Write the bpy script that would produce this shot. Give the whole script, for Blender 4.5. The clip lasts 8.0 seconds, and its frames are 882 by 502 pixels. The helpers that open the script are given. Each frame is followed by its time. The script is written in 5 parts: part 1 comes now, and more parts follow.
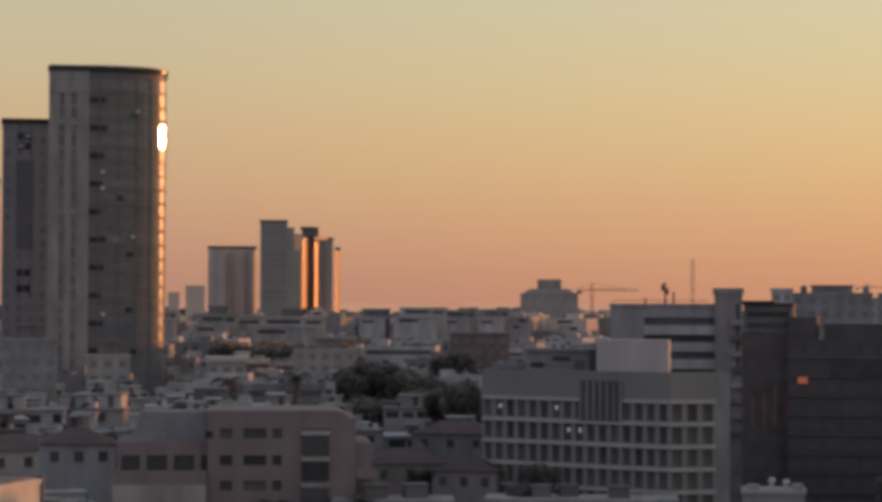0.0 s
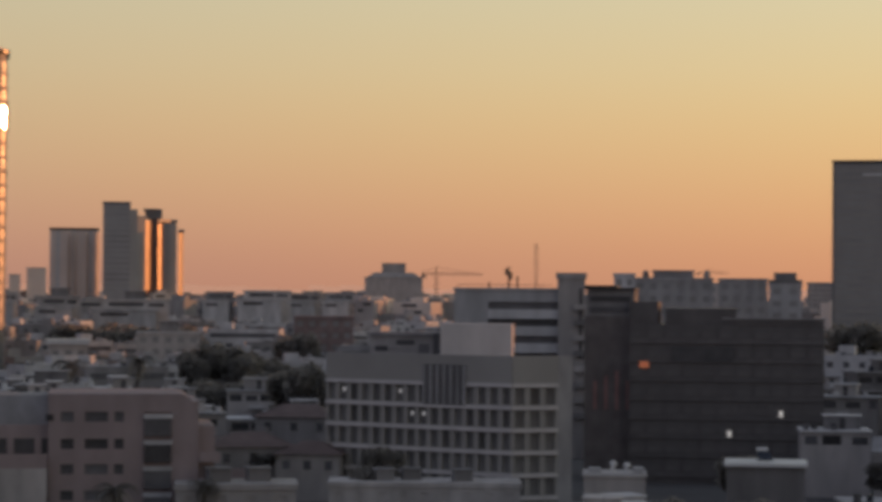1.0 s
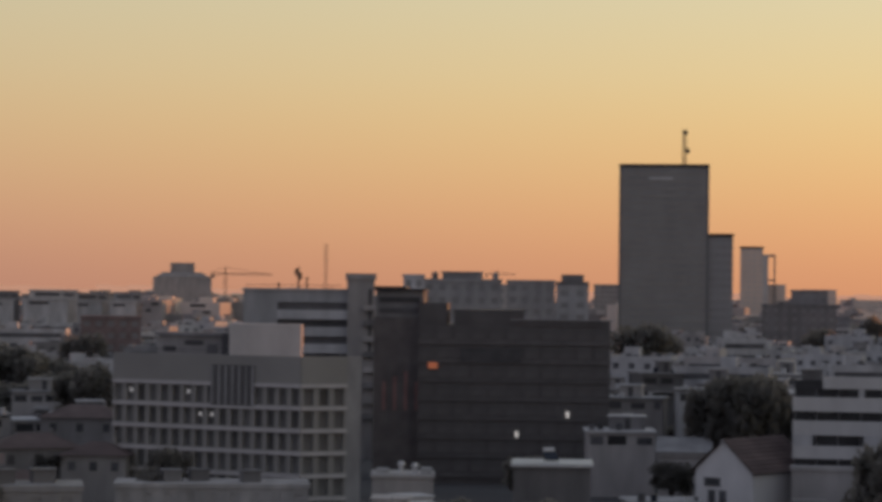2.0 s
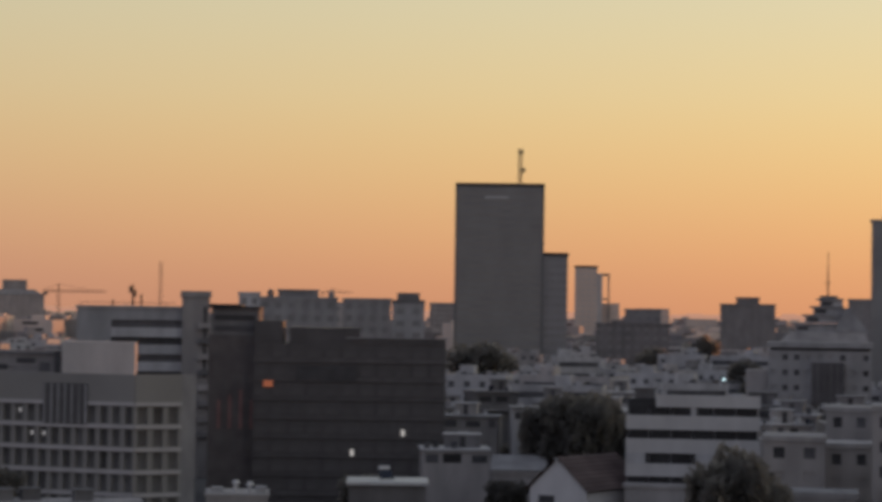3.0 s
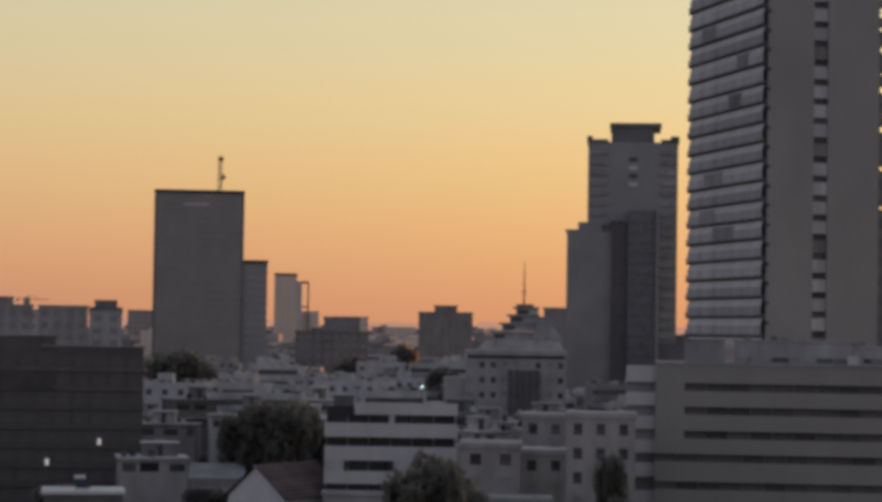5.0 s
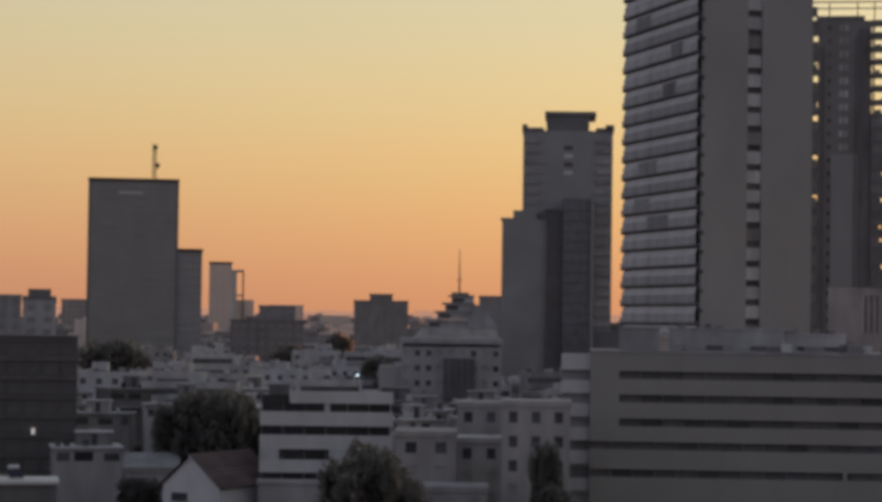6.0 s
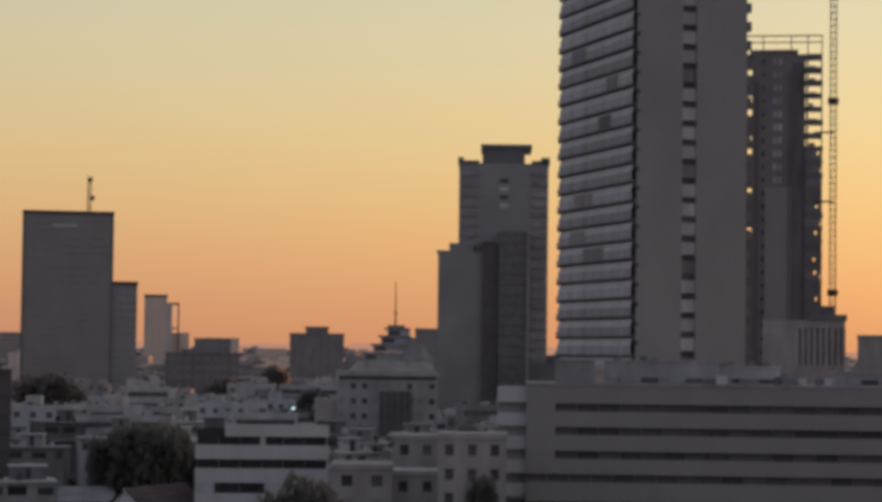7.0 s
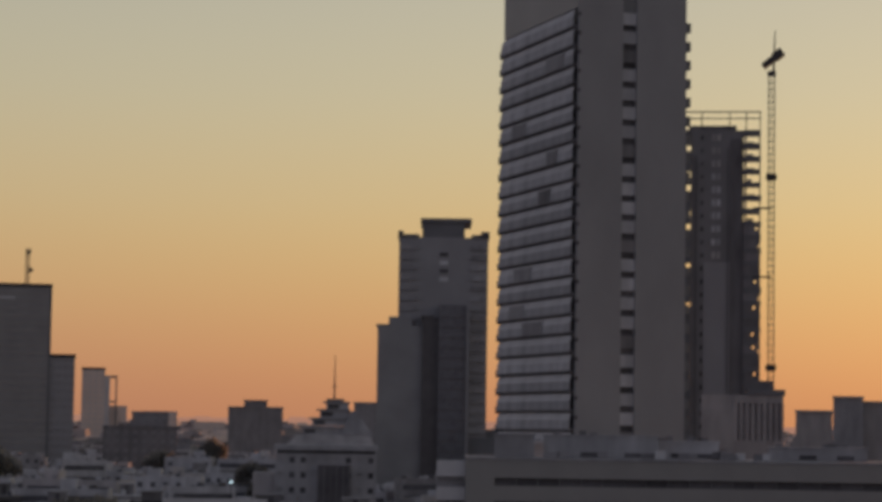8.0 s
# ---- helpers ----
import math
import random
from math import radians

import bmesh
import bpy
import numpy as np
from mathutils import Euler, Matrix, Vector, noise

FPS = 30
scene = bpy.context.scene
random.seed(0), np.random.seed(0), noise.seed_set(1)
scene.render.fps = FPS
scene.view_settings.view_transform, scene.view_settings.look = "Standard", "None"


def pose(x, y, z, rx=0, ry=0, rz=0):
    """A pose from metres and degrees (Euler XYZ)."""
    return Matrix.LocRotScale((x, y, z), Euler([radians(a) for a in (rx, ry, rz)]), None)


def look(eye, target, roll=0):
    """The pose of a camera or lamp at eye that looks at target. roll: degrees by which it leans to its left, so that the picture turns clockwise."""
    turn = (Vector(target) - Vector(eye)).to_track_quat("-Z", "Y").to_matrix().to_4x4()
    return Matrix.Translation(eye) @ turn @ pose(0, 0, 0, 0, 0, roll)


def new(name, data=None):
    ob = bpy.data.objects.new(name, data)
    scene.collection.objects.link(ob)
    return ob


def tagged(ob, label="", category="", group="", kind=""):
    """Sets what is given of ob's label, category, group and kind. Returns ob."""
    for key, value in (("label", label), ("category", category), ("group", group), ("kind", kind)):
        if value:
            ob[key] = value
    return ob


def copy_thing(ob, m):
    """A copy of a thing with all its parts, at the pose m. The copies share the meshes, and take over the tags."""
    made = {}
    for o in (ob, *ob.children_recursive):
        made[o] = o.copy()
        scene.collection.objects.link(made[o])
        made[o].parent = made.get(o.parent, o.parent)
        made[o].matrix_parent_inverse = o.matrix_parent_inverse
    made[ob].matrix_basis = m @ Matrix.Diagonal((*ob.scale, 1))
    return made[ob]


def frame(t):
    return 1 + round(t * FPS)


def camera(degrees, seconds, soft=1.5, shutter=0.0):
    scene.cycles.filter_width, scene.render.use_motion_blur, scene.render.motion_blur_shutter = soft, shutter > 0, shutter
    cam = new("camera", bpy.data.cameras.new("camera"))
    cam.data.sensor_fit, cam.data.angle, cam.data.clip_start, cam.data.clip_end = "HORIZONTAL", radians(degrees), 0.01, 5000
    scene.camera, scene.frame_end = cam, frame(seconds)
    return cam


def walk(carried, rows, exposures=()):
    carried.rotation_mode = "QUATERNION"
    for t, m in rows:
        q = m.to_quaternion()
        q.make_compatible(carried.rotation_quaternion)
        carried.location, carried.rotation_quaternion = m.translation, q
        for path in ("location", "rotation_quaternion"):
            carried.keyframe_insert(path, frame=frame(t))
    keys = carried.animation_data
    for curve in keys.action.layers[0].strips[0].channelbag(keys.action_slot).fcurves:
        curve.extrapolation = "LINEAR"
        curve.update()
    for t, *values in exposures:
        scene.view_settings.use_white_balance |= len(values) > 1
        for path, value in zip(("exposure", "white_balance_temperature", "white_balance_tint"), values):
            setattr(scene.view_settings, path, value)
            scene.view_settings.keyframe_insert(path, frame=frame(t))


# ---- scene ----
# camera: turns on one spot above the roofs; rows of seconds, heading, tilt, lean in degrees
EYE = 32.0
cam = camera(22.28, 8.0, soft=4.0, shutter=0.4)
TURNS = [
    (0.0, 0.0, 1.586, 0.167),
    (0.5, 1.84, 1.517, 0.366),
    (1.0, 3.974, 1.184, 0.417),
    (1.5, 6.743, 1.107, 0.489),
    (1.7, 7.897, 1.142, 0.57),
    (2.8, 12.59, 1.63, 0.8),
    (3.0, 13.533, 1.768, 0.814),
    (3.5, 15.797, 1.817, 0.85),
    (4.0, 17.947, 1.873, 0.8),
    (4.5, 19.61, 2.142, 0.875),
    (5.0, 21.203, 2.08, 0.904),
    (5.2, 21.66, 1.98, 0.9),
    (6.3, 23.34, 1.86, 0.78),
    (6.5, 23.725, 2.018, 0.762),
    (7.0, 24.49, 2.664, 0.72),
    (7.5, 25.076, 3.518, 0.957),
    (8.0, 26.009, 4.571, 0.871),
]


def aim(az, el, lean):
    a, e = radians(az), radians(el)
    way = Vector((math.sin(a) * math.cos(e), math.cos(a) * math.cos(e), math.sin(e)))
    eye = Vector((0, 0, EYE))
    return look(eye, eye + way, lean)


walk(cam, [(t, aim(az, el, lean)) for t, az, el, lean in TURNS], [(0.0, 0.0, 6350, 10), (4.5, 0.0, 6450, 10), (6.5, -0.1, 6450, 11), (7.0, -0.1, 6450, 11), (8.0, -0.45, 6400, 14)])

# evening light: low sun past the end of the turn
SUN_AZ, SUN_EL = 64.73, 4.43
sa, se = radians(SUN_AZ), radians(SUN_EL)
world = bpy.data.worlds.new("evening_sky")
scene.world = world
world.use_nodes = True
wn, wl = world.node_tree.nodes, world.node_tree.links
sky = wn.new("ShaderNodeTexSky")
sky.sky_type, sky.sun_disc = "NISHITA", False
sky.sun_elevation, sky.sun_rotation = radians(SUN_EL), radians(SUN_AZ)
sky.air_density, sky.dust_density, sky.ozone_density = 1.0, 2.0, 1.0
dim = wn.new("ShaderNodeMixRGB")
dim.blend_type, dim.inputs[0].default_value = "MULTIPLY", 1.0
dim.inputs[2].default_value = (0.03, 0.03, 0.03, 1)
wl.new(sky.outputs[0], dim.inputs[1])
# dusty evening glow: colours by height, dimmer away from the sun
tc = wn.new("ShaderNodeTexCoord")
parts_of = wn.new("ShaderNodeSeparateXYZ")
wl.new(tc.outputs["Generated"], parts_of.inputs[0])
glow = wn.new("ShaderNodeValToRGB")
BANDS = [(0.0, (0.43, 0.215, 0.16)), (0.03, (0.51, 0.265, 0.18)), (0.065, (0.565, 0.35, 0.197)), (0.1, (0.57, 0.415, 0.235)),
         (0.15, (0.53, 0.475, 0.312)), (0.22, (0.44, 0.435, 0.345)), (0.45, (0.25, 0.27, 0.30)), (1.0, (0.17, 0.19, 0.24))]
GOLD = [(0.0, (0.72, 0.29, 0.135)), (0.03, (0.76, 0.35, 0.15)), (0.065, (0.79, 0.475, 0.18)), (0.1, (0.78, 0.57, 0.25)),
        (0.15, (0.70, 0.62, 0.385)), (0.22, (0.59, 0.57, 0.45)), (0.45, (0.29, 0.31, 0.34)), (1.0, (0.17, 0.19, 0.24))]
AWAY = [(0.0, (0.195, 0.182, 0.225)), (0.12, (0.245, 0.212, 0.255)), (0.3, (0.22, 0.217, 0.28)), (1.0, (0.165, 0.19, 0.255))]
dusk = wn.new("ShaderNodeValToRGB")
gold = wn.new("ShaderNodeValToRGB")
for node, rows_ in ((glow, BANDS), (dusk, AWAY), (gold, GOLD)):
    node.color_ramp.interpolation = "B_SPLINE"
    for i, (p, c) in enumerate(rows_):
        e = node.color_ramp.elements[i] if i < 2 else node.color_ramp.elements.new(p)
        e.position, e.color = p, (*c, 1)
    wl.new(parts_of.outputs[2], node.inputs[0])
to_sun = wn.new("ShaderNodeVectorMath")
to_sun.operation = "DOT_PRODUCT"
to_sun.inputs[1].default_value = (math.sin(sa), math.cos(sa), 0)
wl.new(tc.outputs["Generated"], to_sun.inputs[0])
side = wn.new("ShaderNodeMapRange")
side.inputs["From Min"].default_value, side.inputs["From Max"].default_value = -0.6, 0.25
side.inputs["To Min"].default_value, side.inputs["To Max"].default_value = 0.0, 1.0
wl.new(to_sun.outputs["Value"], side.inputs[0])
tint = wn.new("ShaderNodeMixRGB")
wl.new(dusk.outputs[0], tint.inputs[1])
wl.new(glow.outputs[0], tint.inputs[2])
wl.new(side.outputs[0], tint.inputs[0])
near_sun = wn.new("ShaderNodeMapRange")
near_sun.inputs["From Min"].default_value, near_sun.inputs["From Max"].default_value = 0.3, 0.95
wl.new(to_sun.outputs["Value"], near_sun.inputs[0])
warm = wn.new("ShaderNodeMixRGB")
wl.new(near_sun.outputs[0], warm.inputs[0])
wl.new(tint.outputs[0], warm.inputs[1])
wl.new(gold.outputs[0], warm.inputs[2])
both = wn.new("ShaderNodeMixRGB")
both.blend_type, both.inputs[0].default_value = "ADD", 1.0
wl.new(dim.outputs[0], both.inputs[1])
wl.new(warm.outputs[0], both.inputs[2])
wl.new(both.outputs[0], wn["Background"].inputs[0])
wn["Background"].inputs[1].default_value = 1.0
sun = bpy.data.lights.new("sun", "SUN")
sun.energy, sun.angle, sun.color = 2.0, radians(0.5), (1.0, 0.35, 0.12)
sun_ob = new("sun", sun)
sun_ob.matrix_world = look((0, 0, 200), (-math.sin(sa) * math.cos(se) * 100, -math.cos(sa) * math.cos(se) * 100, 200 - math.sin(se) * 100))

# ---- materials ----
def material(name, colour, rough=0.8, metal=0.0, vary=0.25, scale=0.35, fine=6.0, bump=0.15, streak=0.0, spread=0.0, spec=0.4):
    """A surface with broad stains, fine grain, optional rain streaks and a slight tone of its own on each object."""
    m = bpy.data.materials.new(name)
    m.use_nodes = True
    n, l = m.node_tree.nodes, m.node_tree.links
    b = n["Principled BSDF"]
    b.inputs["Metallic"].default_value = metal
    b.inputs["Specular IOR Level"].default_value = spec
    tc = n.new("ShaderNodeTexCoord")
    big = n.new("ShaderNodeTexNoise")
    big.inputs["Scale"].default_value, big.inputs["Detail"].default_value = scale, 5
    small = n.new("ShaderNodeTexNoise")
    small.inputs["Scale"].default_value, small.inputs["Detail"].default_value = fine, 3
    stretch = n.new("ShaderNodeMapping")
    stretch.inputs["Scale"].default_value = (1, 1, 1 - 0.9 * streak)
    l.new(tc.outputs["Object"], stretch.inputs[0])
    l.new(stretch.outputs[0], big.inputs["Vector"])
    l.new(tc.outputs["Object"], small.inputs["Vector"])
    add = n.new("ShaderNodeMath")
    add.operation = "MULTIPLY_ADD"
    add.inputs[1].default_value = 0.7
    mul = n.new("ShaderNodeMath")
    mul.operation, mul.inputs[1].default_value = "MULTIPLY", 0.3
    l.new(small.outputs[0], mul.inputs[0])
    l.new(big.outputs[0], add.inputs[0])
    l.new(mul.outputs[0], add.inputs[2])
    ramp = n.new("ShaderNodeValToRGB")
    lo, hi = [max(0.0, c * (1 - vary)) for c in colour], [min(1.0, c * (1 + vary)) for c in colour]
    ramp.color_ramp.elements[0].position, ramp.color_ramp.elements[1].position = 0.3, 0.7
    ramp.color_ramp.elements[0].color, ramp.color_ramp.elements[1].color = (*lo, 1), (*hi, 1)
    l.new(add.outputs[0], ramp.inputs[0])
    out = ramp.outputs[0]
    if spread:
        info = n.new("ShaderNodeObjectInfo")
        rng = n.new("ShaderNodeMapRange")
        rng.inputs["To Min"].default_value, rng.inputs["To Max"].default_value = 1 - spread, 1 + spread
        l.new(info.outputs["Random"], rng.inputs[0])
        hsv = n.new("ShaderNodeHueSaturation")
        l.new(rng.outputs[0], hsv.inputs["Value"])
        l.new(out, hsv.inputs["Color"])
        out = hsv.outputs[0]
    l.new(out, b.inputs["Base Color"])
    rr = n.new("ShaderNodeMapRange")
    rr.inputs["To Min"].default_value, rr.inputs["To Max"].default_value = max(0.02, rough - 0.12), min(1.0, rough + 0.12)
    l.new(small.outputs[0], rr.inputs[0])
    l.new(rr.outputs[0], b.inputs["Roughness"])
    if bump:
        bp = n.new("ShaderNodeBump")
        bp.inputs["Strength"].default_value, bp.inputs["Distance"].default_value = bump, 0.05
        l.new(small.outputs[0], bp.inputs["Height"])
        l.new(bp.outputs[0], b.inputs["Normal"])
    return m


def glowing(name, colour, strength):
    m = bpy.data.materials.new(name)
    m.use_nodes = True
    b = m.node_tree.nodes["Principled BSDF"]
    b.inputs["Base Color"].default_value = (*colour, 1)
    b.inputs["Emission Color"].default_value = (*colour, 1)
    b.inputs["Emission Strength"].default_value = strength
    return m


WHITE = material("white_plaster", (0.475, 0.47, 0.475), 0.85, streak=0.8, vary=0.3, spread=0.2)
CREAM = material("cream_plaster", (0.42, 0.395, 0.38), 0.85, streak=0.8, vary=0.3, spread=0.22)
CONC = material("smooth_grey_concrete", (0.34, 0.325, 0.302), 0.85, streak=0.3, vary=0.1, scale=0.15)
GREY = material("grey_concrete", (0.33, 0.32, 0.32), 0.85, streak=0.7, vary=0.3, spread=0.2)
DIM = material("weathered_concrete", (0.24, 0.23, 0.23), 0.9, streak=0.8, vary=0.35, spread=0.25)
PINK = material("pink_stone", (0.3, 0.245, 0.242), 0.85, streak=0.6, vary=0.2)
BRICK = material("red_plaster", (0.23, 0.175, 0.17), 0.9, vary=0.3, spread=0.15)
STONE = material("office_stone", (0.57, 0.54, 0.525), 0.8, streak=0.6, vary=0.15)
CLAD = material("grey_cladding", (0.335, 0.328, 0.328), 0.5, vary=0.12, scale=0.12, streak=0.5, bump=0.05)
CLAD_DARK = material("dark_cladding", (0.19, 0.19, 0.195), 0.45, vary=0.15, scale=0.15, bump=0.05)
SMOKE = material("smoked_glass", (0.135, 0.126, 0.125), 0.5, vary=0.2, spread=0.06, bump=0.0, spec=0.25)
MIRROR = material("bronze_glass", (0.162, 0.165, 0.18), 0.3, metal=0.0, vary=0.15, fine=0.8, bump=0.02, spread=0.2)
MIRROR.node_tree.nodes["Principled BSDF"].inputs["Coat Weight"].default_value = 0.6
MIRROR.node_tree.nodes["Principled BSDF"].inputs["Coat Roughness"].default_value = 0.012
GILT = material("gold_tinted_glass", (0.3, 0.24, 0.19), 0.42, metal=0.7, vary=0.12, fine=0.5, bump=0.02)
PALE = material("bright_white_paint", (0.74, 0.72, 0.71), 0.8, streak=0.6, vary=0.12)
DEEP = material("dark_window_glass", (0.04, 0.04, 0.043), 0.3, vary=0.3, spread=0.3, bump=0.0)
GLASS = material("window_glass", (0.105, 0.105, 0.111), 0.25, vary=0.4, spread=0.5, bump=0.0, spec=0.4)
OFFICE = material("grey_office_glass", (0.15, 0.146, 0.143), 0.3, vary=0.3, spread=0.4, bump=0.0)
# dark tone for openings and glass; shade of recesses is put into it too
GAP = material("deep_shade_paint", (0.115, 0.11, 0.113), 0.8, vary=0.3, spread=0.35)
TINTED = material("tinted_tower_glass", (0.29, 0.285, 0.28), 0.4, vary=0.2, scale=0.1, spread=0.15, bump=0.0)
BLACK = material("black_glass_wall", (0.132, 0.123, 0.122), 0.5, vary=0.3, scale=0.2, bump=0.03, spec=0.2)
ROOF = material("roof_membrane", (0.34, 0.33, 0.33), 0.9, vary=0.4, scale=0.25, spread=0.3)
TILE = material("clay_roof_tile", (0.145, 0.107, 0.1), 0.85, vary=0.3, spread=0.1)
STEEL = material("dark_steel", (0.08, 0.075, 0.075), 0.6, metal=0.3, vary=0.3)
TANK = material("white_enamel", (0.6, 0.6, 0.6), 0.4, vary=0.1, bump=0.0)
PANEL = material("collector_glass", (0.02, 0.025, 0.04), 0.15, vary=0.2, bump=0.0)
LEAF = material("dark_foliage", (0.135, 0.13, 0.123), 0.9, vary=0.3, fine=2.0, bump=0.0, spread=0.25, spec=0.2)
# light passes through the thin leaves
leaf_n, leaf_l = LEAF.node_tree.nodes, LEAF.node_tree.links
through_leaf = leaf_n.new("ShaderNodeBsdfTranslucent")
through_leaf.inputs["Color"].default_value = (0.42, 0.39, 0.35, 1)
leaf_mix = leaf_n.new("ShaderNodeMixShader")
leaf_mix.inputs[0].default_value = 0.55
leaf_l.new(leaf_n["Principled BSDF"].outputs[0], leaf_mix.inputs[1])
leaf_l.new(through_leaf.outputs[0], leaf_mix.inputs[2])
leaf_l.new(leaf_mix.outputs[0], leaf_n["Material Output"].inputs["Surface"])
BARK = material("bark", (0.09, 0.07, 0.055), 0.95, vary=0.3)
EARTH = material("asphalt_and_earth", (0.11, 0.108, 0.107), 0.95, vary=0.4, scale=0.03, fine=1.0)
# pinkish evening haze is put into this base colour of distant walls
HAZE_ROSE = material("rose_haze_tone", (0.76, 0.64, 0.55), 0.85, vary=0.12, scale=0.1, streak=0.5, bump=0.0)
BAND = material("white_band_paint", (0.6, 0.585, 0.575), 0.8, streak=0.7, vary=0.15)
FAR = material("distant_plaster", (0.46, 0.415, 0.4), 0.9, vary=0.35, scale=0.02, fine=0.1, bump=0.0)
LAMP = glowing("lit_lamp", (1.0, 0.93, 0.85), 0.3)
LAMP_DIM = glowing("dim_lit_room", (1.0, 0.95, 0.9), 0.12)
LAMP_BLUE = glowing("cold_lamp", (0.7, 0.95, 1.0), 1.3)
LAMP_RED = glowing("warm_lamp", (1.0, 0.3, 0.14), 0.11)


# ---- building blocks ----
class Form:
    """Collects boxes, prisms and loose faces into one mesh."""

    def __init__(self):
        self.v, self.f = [], []

    def box(self, x0, x1, y0, y1, z0, z1, m=None):
        k = len(self.v)
        c = [(x, y, z) for z in (z0, z1) for x, y in ((x0, y0), (x1, y0), (x1, y1), (x0, y1))]
        self.v += c if m is None else [tuple(m @ Vector(p)) for p in c]
        self.f += [tuple(k + i for i in q) for q in ((3, 2, 1, 0), (4, 5, 6, 7), (0, 1, 5, 4), (1, 2, 6, 5), (2, 3, 7, 6), (3, 0, 4, 7))]
        return self

    def prism(self, ring, z0, z1, top=None):
        """ring: points (x, y) counter-clockwise; top: another ring for the upper edge."""
        k, n = len(self.v), len(ring)
        self.v += [(x, y, z0) for x, y in ring] + [(x, y, z1) for x, y in (top or ring)]
        self.f += [tuple(range(k + n - 1, k - 1, -1)), tuple(range(k + n, k + 2 * n))]
        self.f += [(k + i, k + (i + 1) % n, k + n + (i + 1) % n, k + n + i) for i in range(n)]
        return self

    def pole(self, a, b, r, r2=None, n=6):
        a, b = Vector(a), Vector(b)
        q = (b - a).to_track_quat("Z", "Y")
        k = len(self.v)
        for c, s in ((a, r), (b, r if r2 is None else r2)):
            self.v += [tuple(c + q @ Vector((s * math.cos(6.2832 * i / n), s * math.sin(6.2832 * i / n), 0))) for i in range(n)]
        self.f += [tuple(range(k + n - 1, k - 1, -1)), tuple(range(k + n, k + 2 * n))]
        self.f += [(k + i, k + (i + 1) % n, k + n + (i + 1) % n, k + n + i) for i in range(n)]
        return self

    def face(self, *pts):
        k = len(self.v)
        self.v += [tuple(p) for p in pts]
        self.f.append(tuple(range(k, k + len(pts))))
        return self

    def mesh(self, name, mat):
        me = bpy.data.meshes.new(name)
        me.from_pydata(self.v, [], self.f)
        me.materials.append(mat)
        me.update()
        return me


def multi_mesh(name, pairs):
    """One mesh of several forms, each with its material."""
    v, f, idx = [], [], []
    for i, (form, mat) in enumerate(pairs):
        k = len(v)
        v += form.v
        f += [tuple(k + q for q in face) for face in form.f]
        idx += [i] * len(form.f)
    me_ = bpy.data.meshes.new(name)
    me_.from_pydata(v, [], f)
    for form, mat in pairs:
        me_.materials.append(mat)
    me_.polygons.foreach_set("material_index", idx)
    me_.update()
    return me_


def part(name, form, mat, parent, label="", kind=""):
    ob = new(name, form if isinstance(form, bpy.types.Mesh) else form.mesh(name, mat))
    ob.parent = parent
    return tagged(ob, label, "", "", kind)


def spot(az, dist, turn=0.0, z=0.0):
    """The pose of a thing whose front faces the camera's hill: x to the right, y away."""
    a = radians(az)
    return pose(dist * math.sin(a), dist * math.cos(a), z, 0, 0, turn - az)


def thing(name, m, label, category, group="", kind=""):
    ob = new(name)
    ob.matrix_world = m
    return tagged(ob, label, category, group, kind)


def single(name, form, mat, m, label, category, group="", kind=""):
    ob = new(name, form.mesh(name, mat))
    ob.matrix_world = m
    return tagged(ob, label, category, group, kind)


def facade(form, x0, x1, z0, floors, fh, bays, sill=1.0, head=0.45, pier=0.9, deep=0.3, m=None):
    """Spandrels and piers standing proud of the core; gives the centres and sizes of the openings."""
    bay = (x1 - x0) / bays
    opens = []
    for k in range(floors):
        z = z0 + k * fh
        form.box(x0, x1, 0, deep, z, z + sill, m)
        form.box(x0, x1, 0, deep, z + fh - head, z + fh, m)
        for i in range(bays + 1):
            c = x0 + i * bay
            form.box(max(x0, c - pier / 2), min(x1, c + pier / 2), 0.004, deep, z + sill, z + fh - head, m)
        for i in range(bays):
            opens.append((x0 + (i + 0.5) * bay, z + sill + (fh - sill - head) / 2, bay - pier, fh - sill - head))
    return opens


def pane_mesh(w, h, mat):
    f = Form().box(-w / 2, w / 2, 0, 0.06, -h / 2, h / 2)
    f.box(-0.04, 0.04, -0.05, 0.0, -h / 2, h / 2)
    return f.mesh("window", mat)


def put_panes(opens, parent, mat, y=0.24, m=None, name="window"):
    made = {}
    for x, z, w, h in opens:
        key = (round(w, 2), round(h, 2))
        if key not in made:
            made[key] = pane_mesh(w, h, mat)
        ob = part(name, made[key], mat, parent)
        t = Matrix.Translation((x, y, z))
        ob.matrix_basis = t if m is None else m @ t
    return made


def joined_panes(opens, form, y=0.24, m=None):
    for x, z, w, h in opens:
        form.box(x - w / 2, x + w / 2, y, y + 0.06, z - h / 2, z + h / 2, m)
    return form


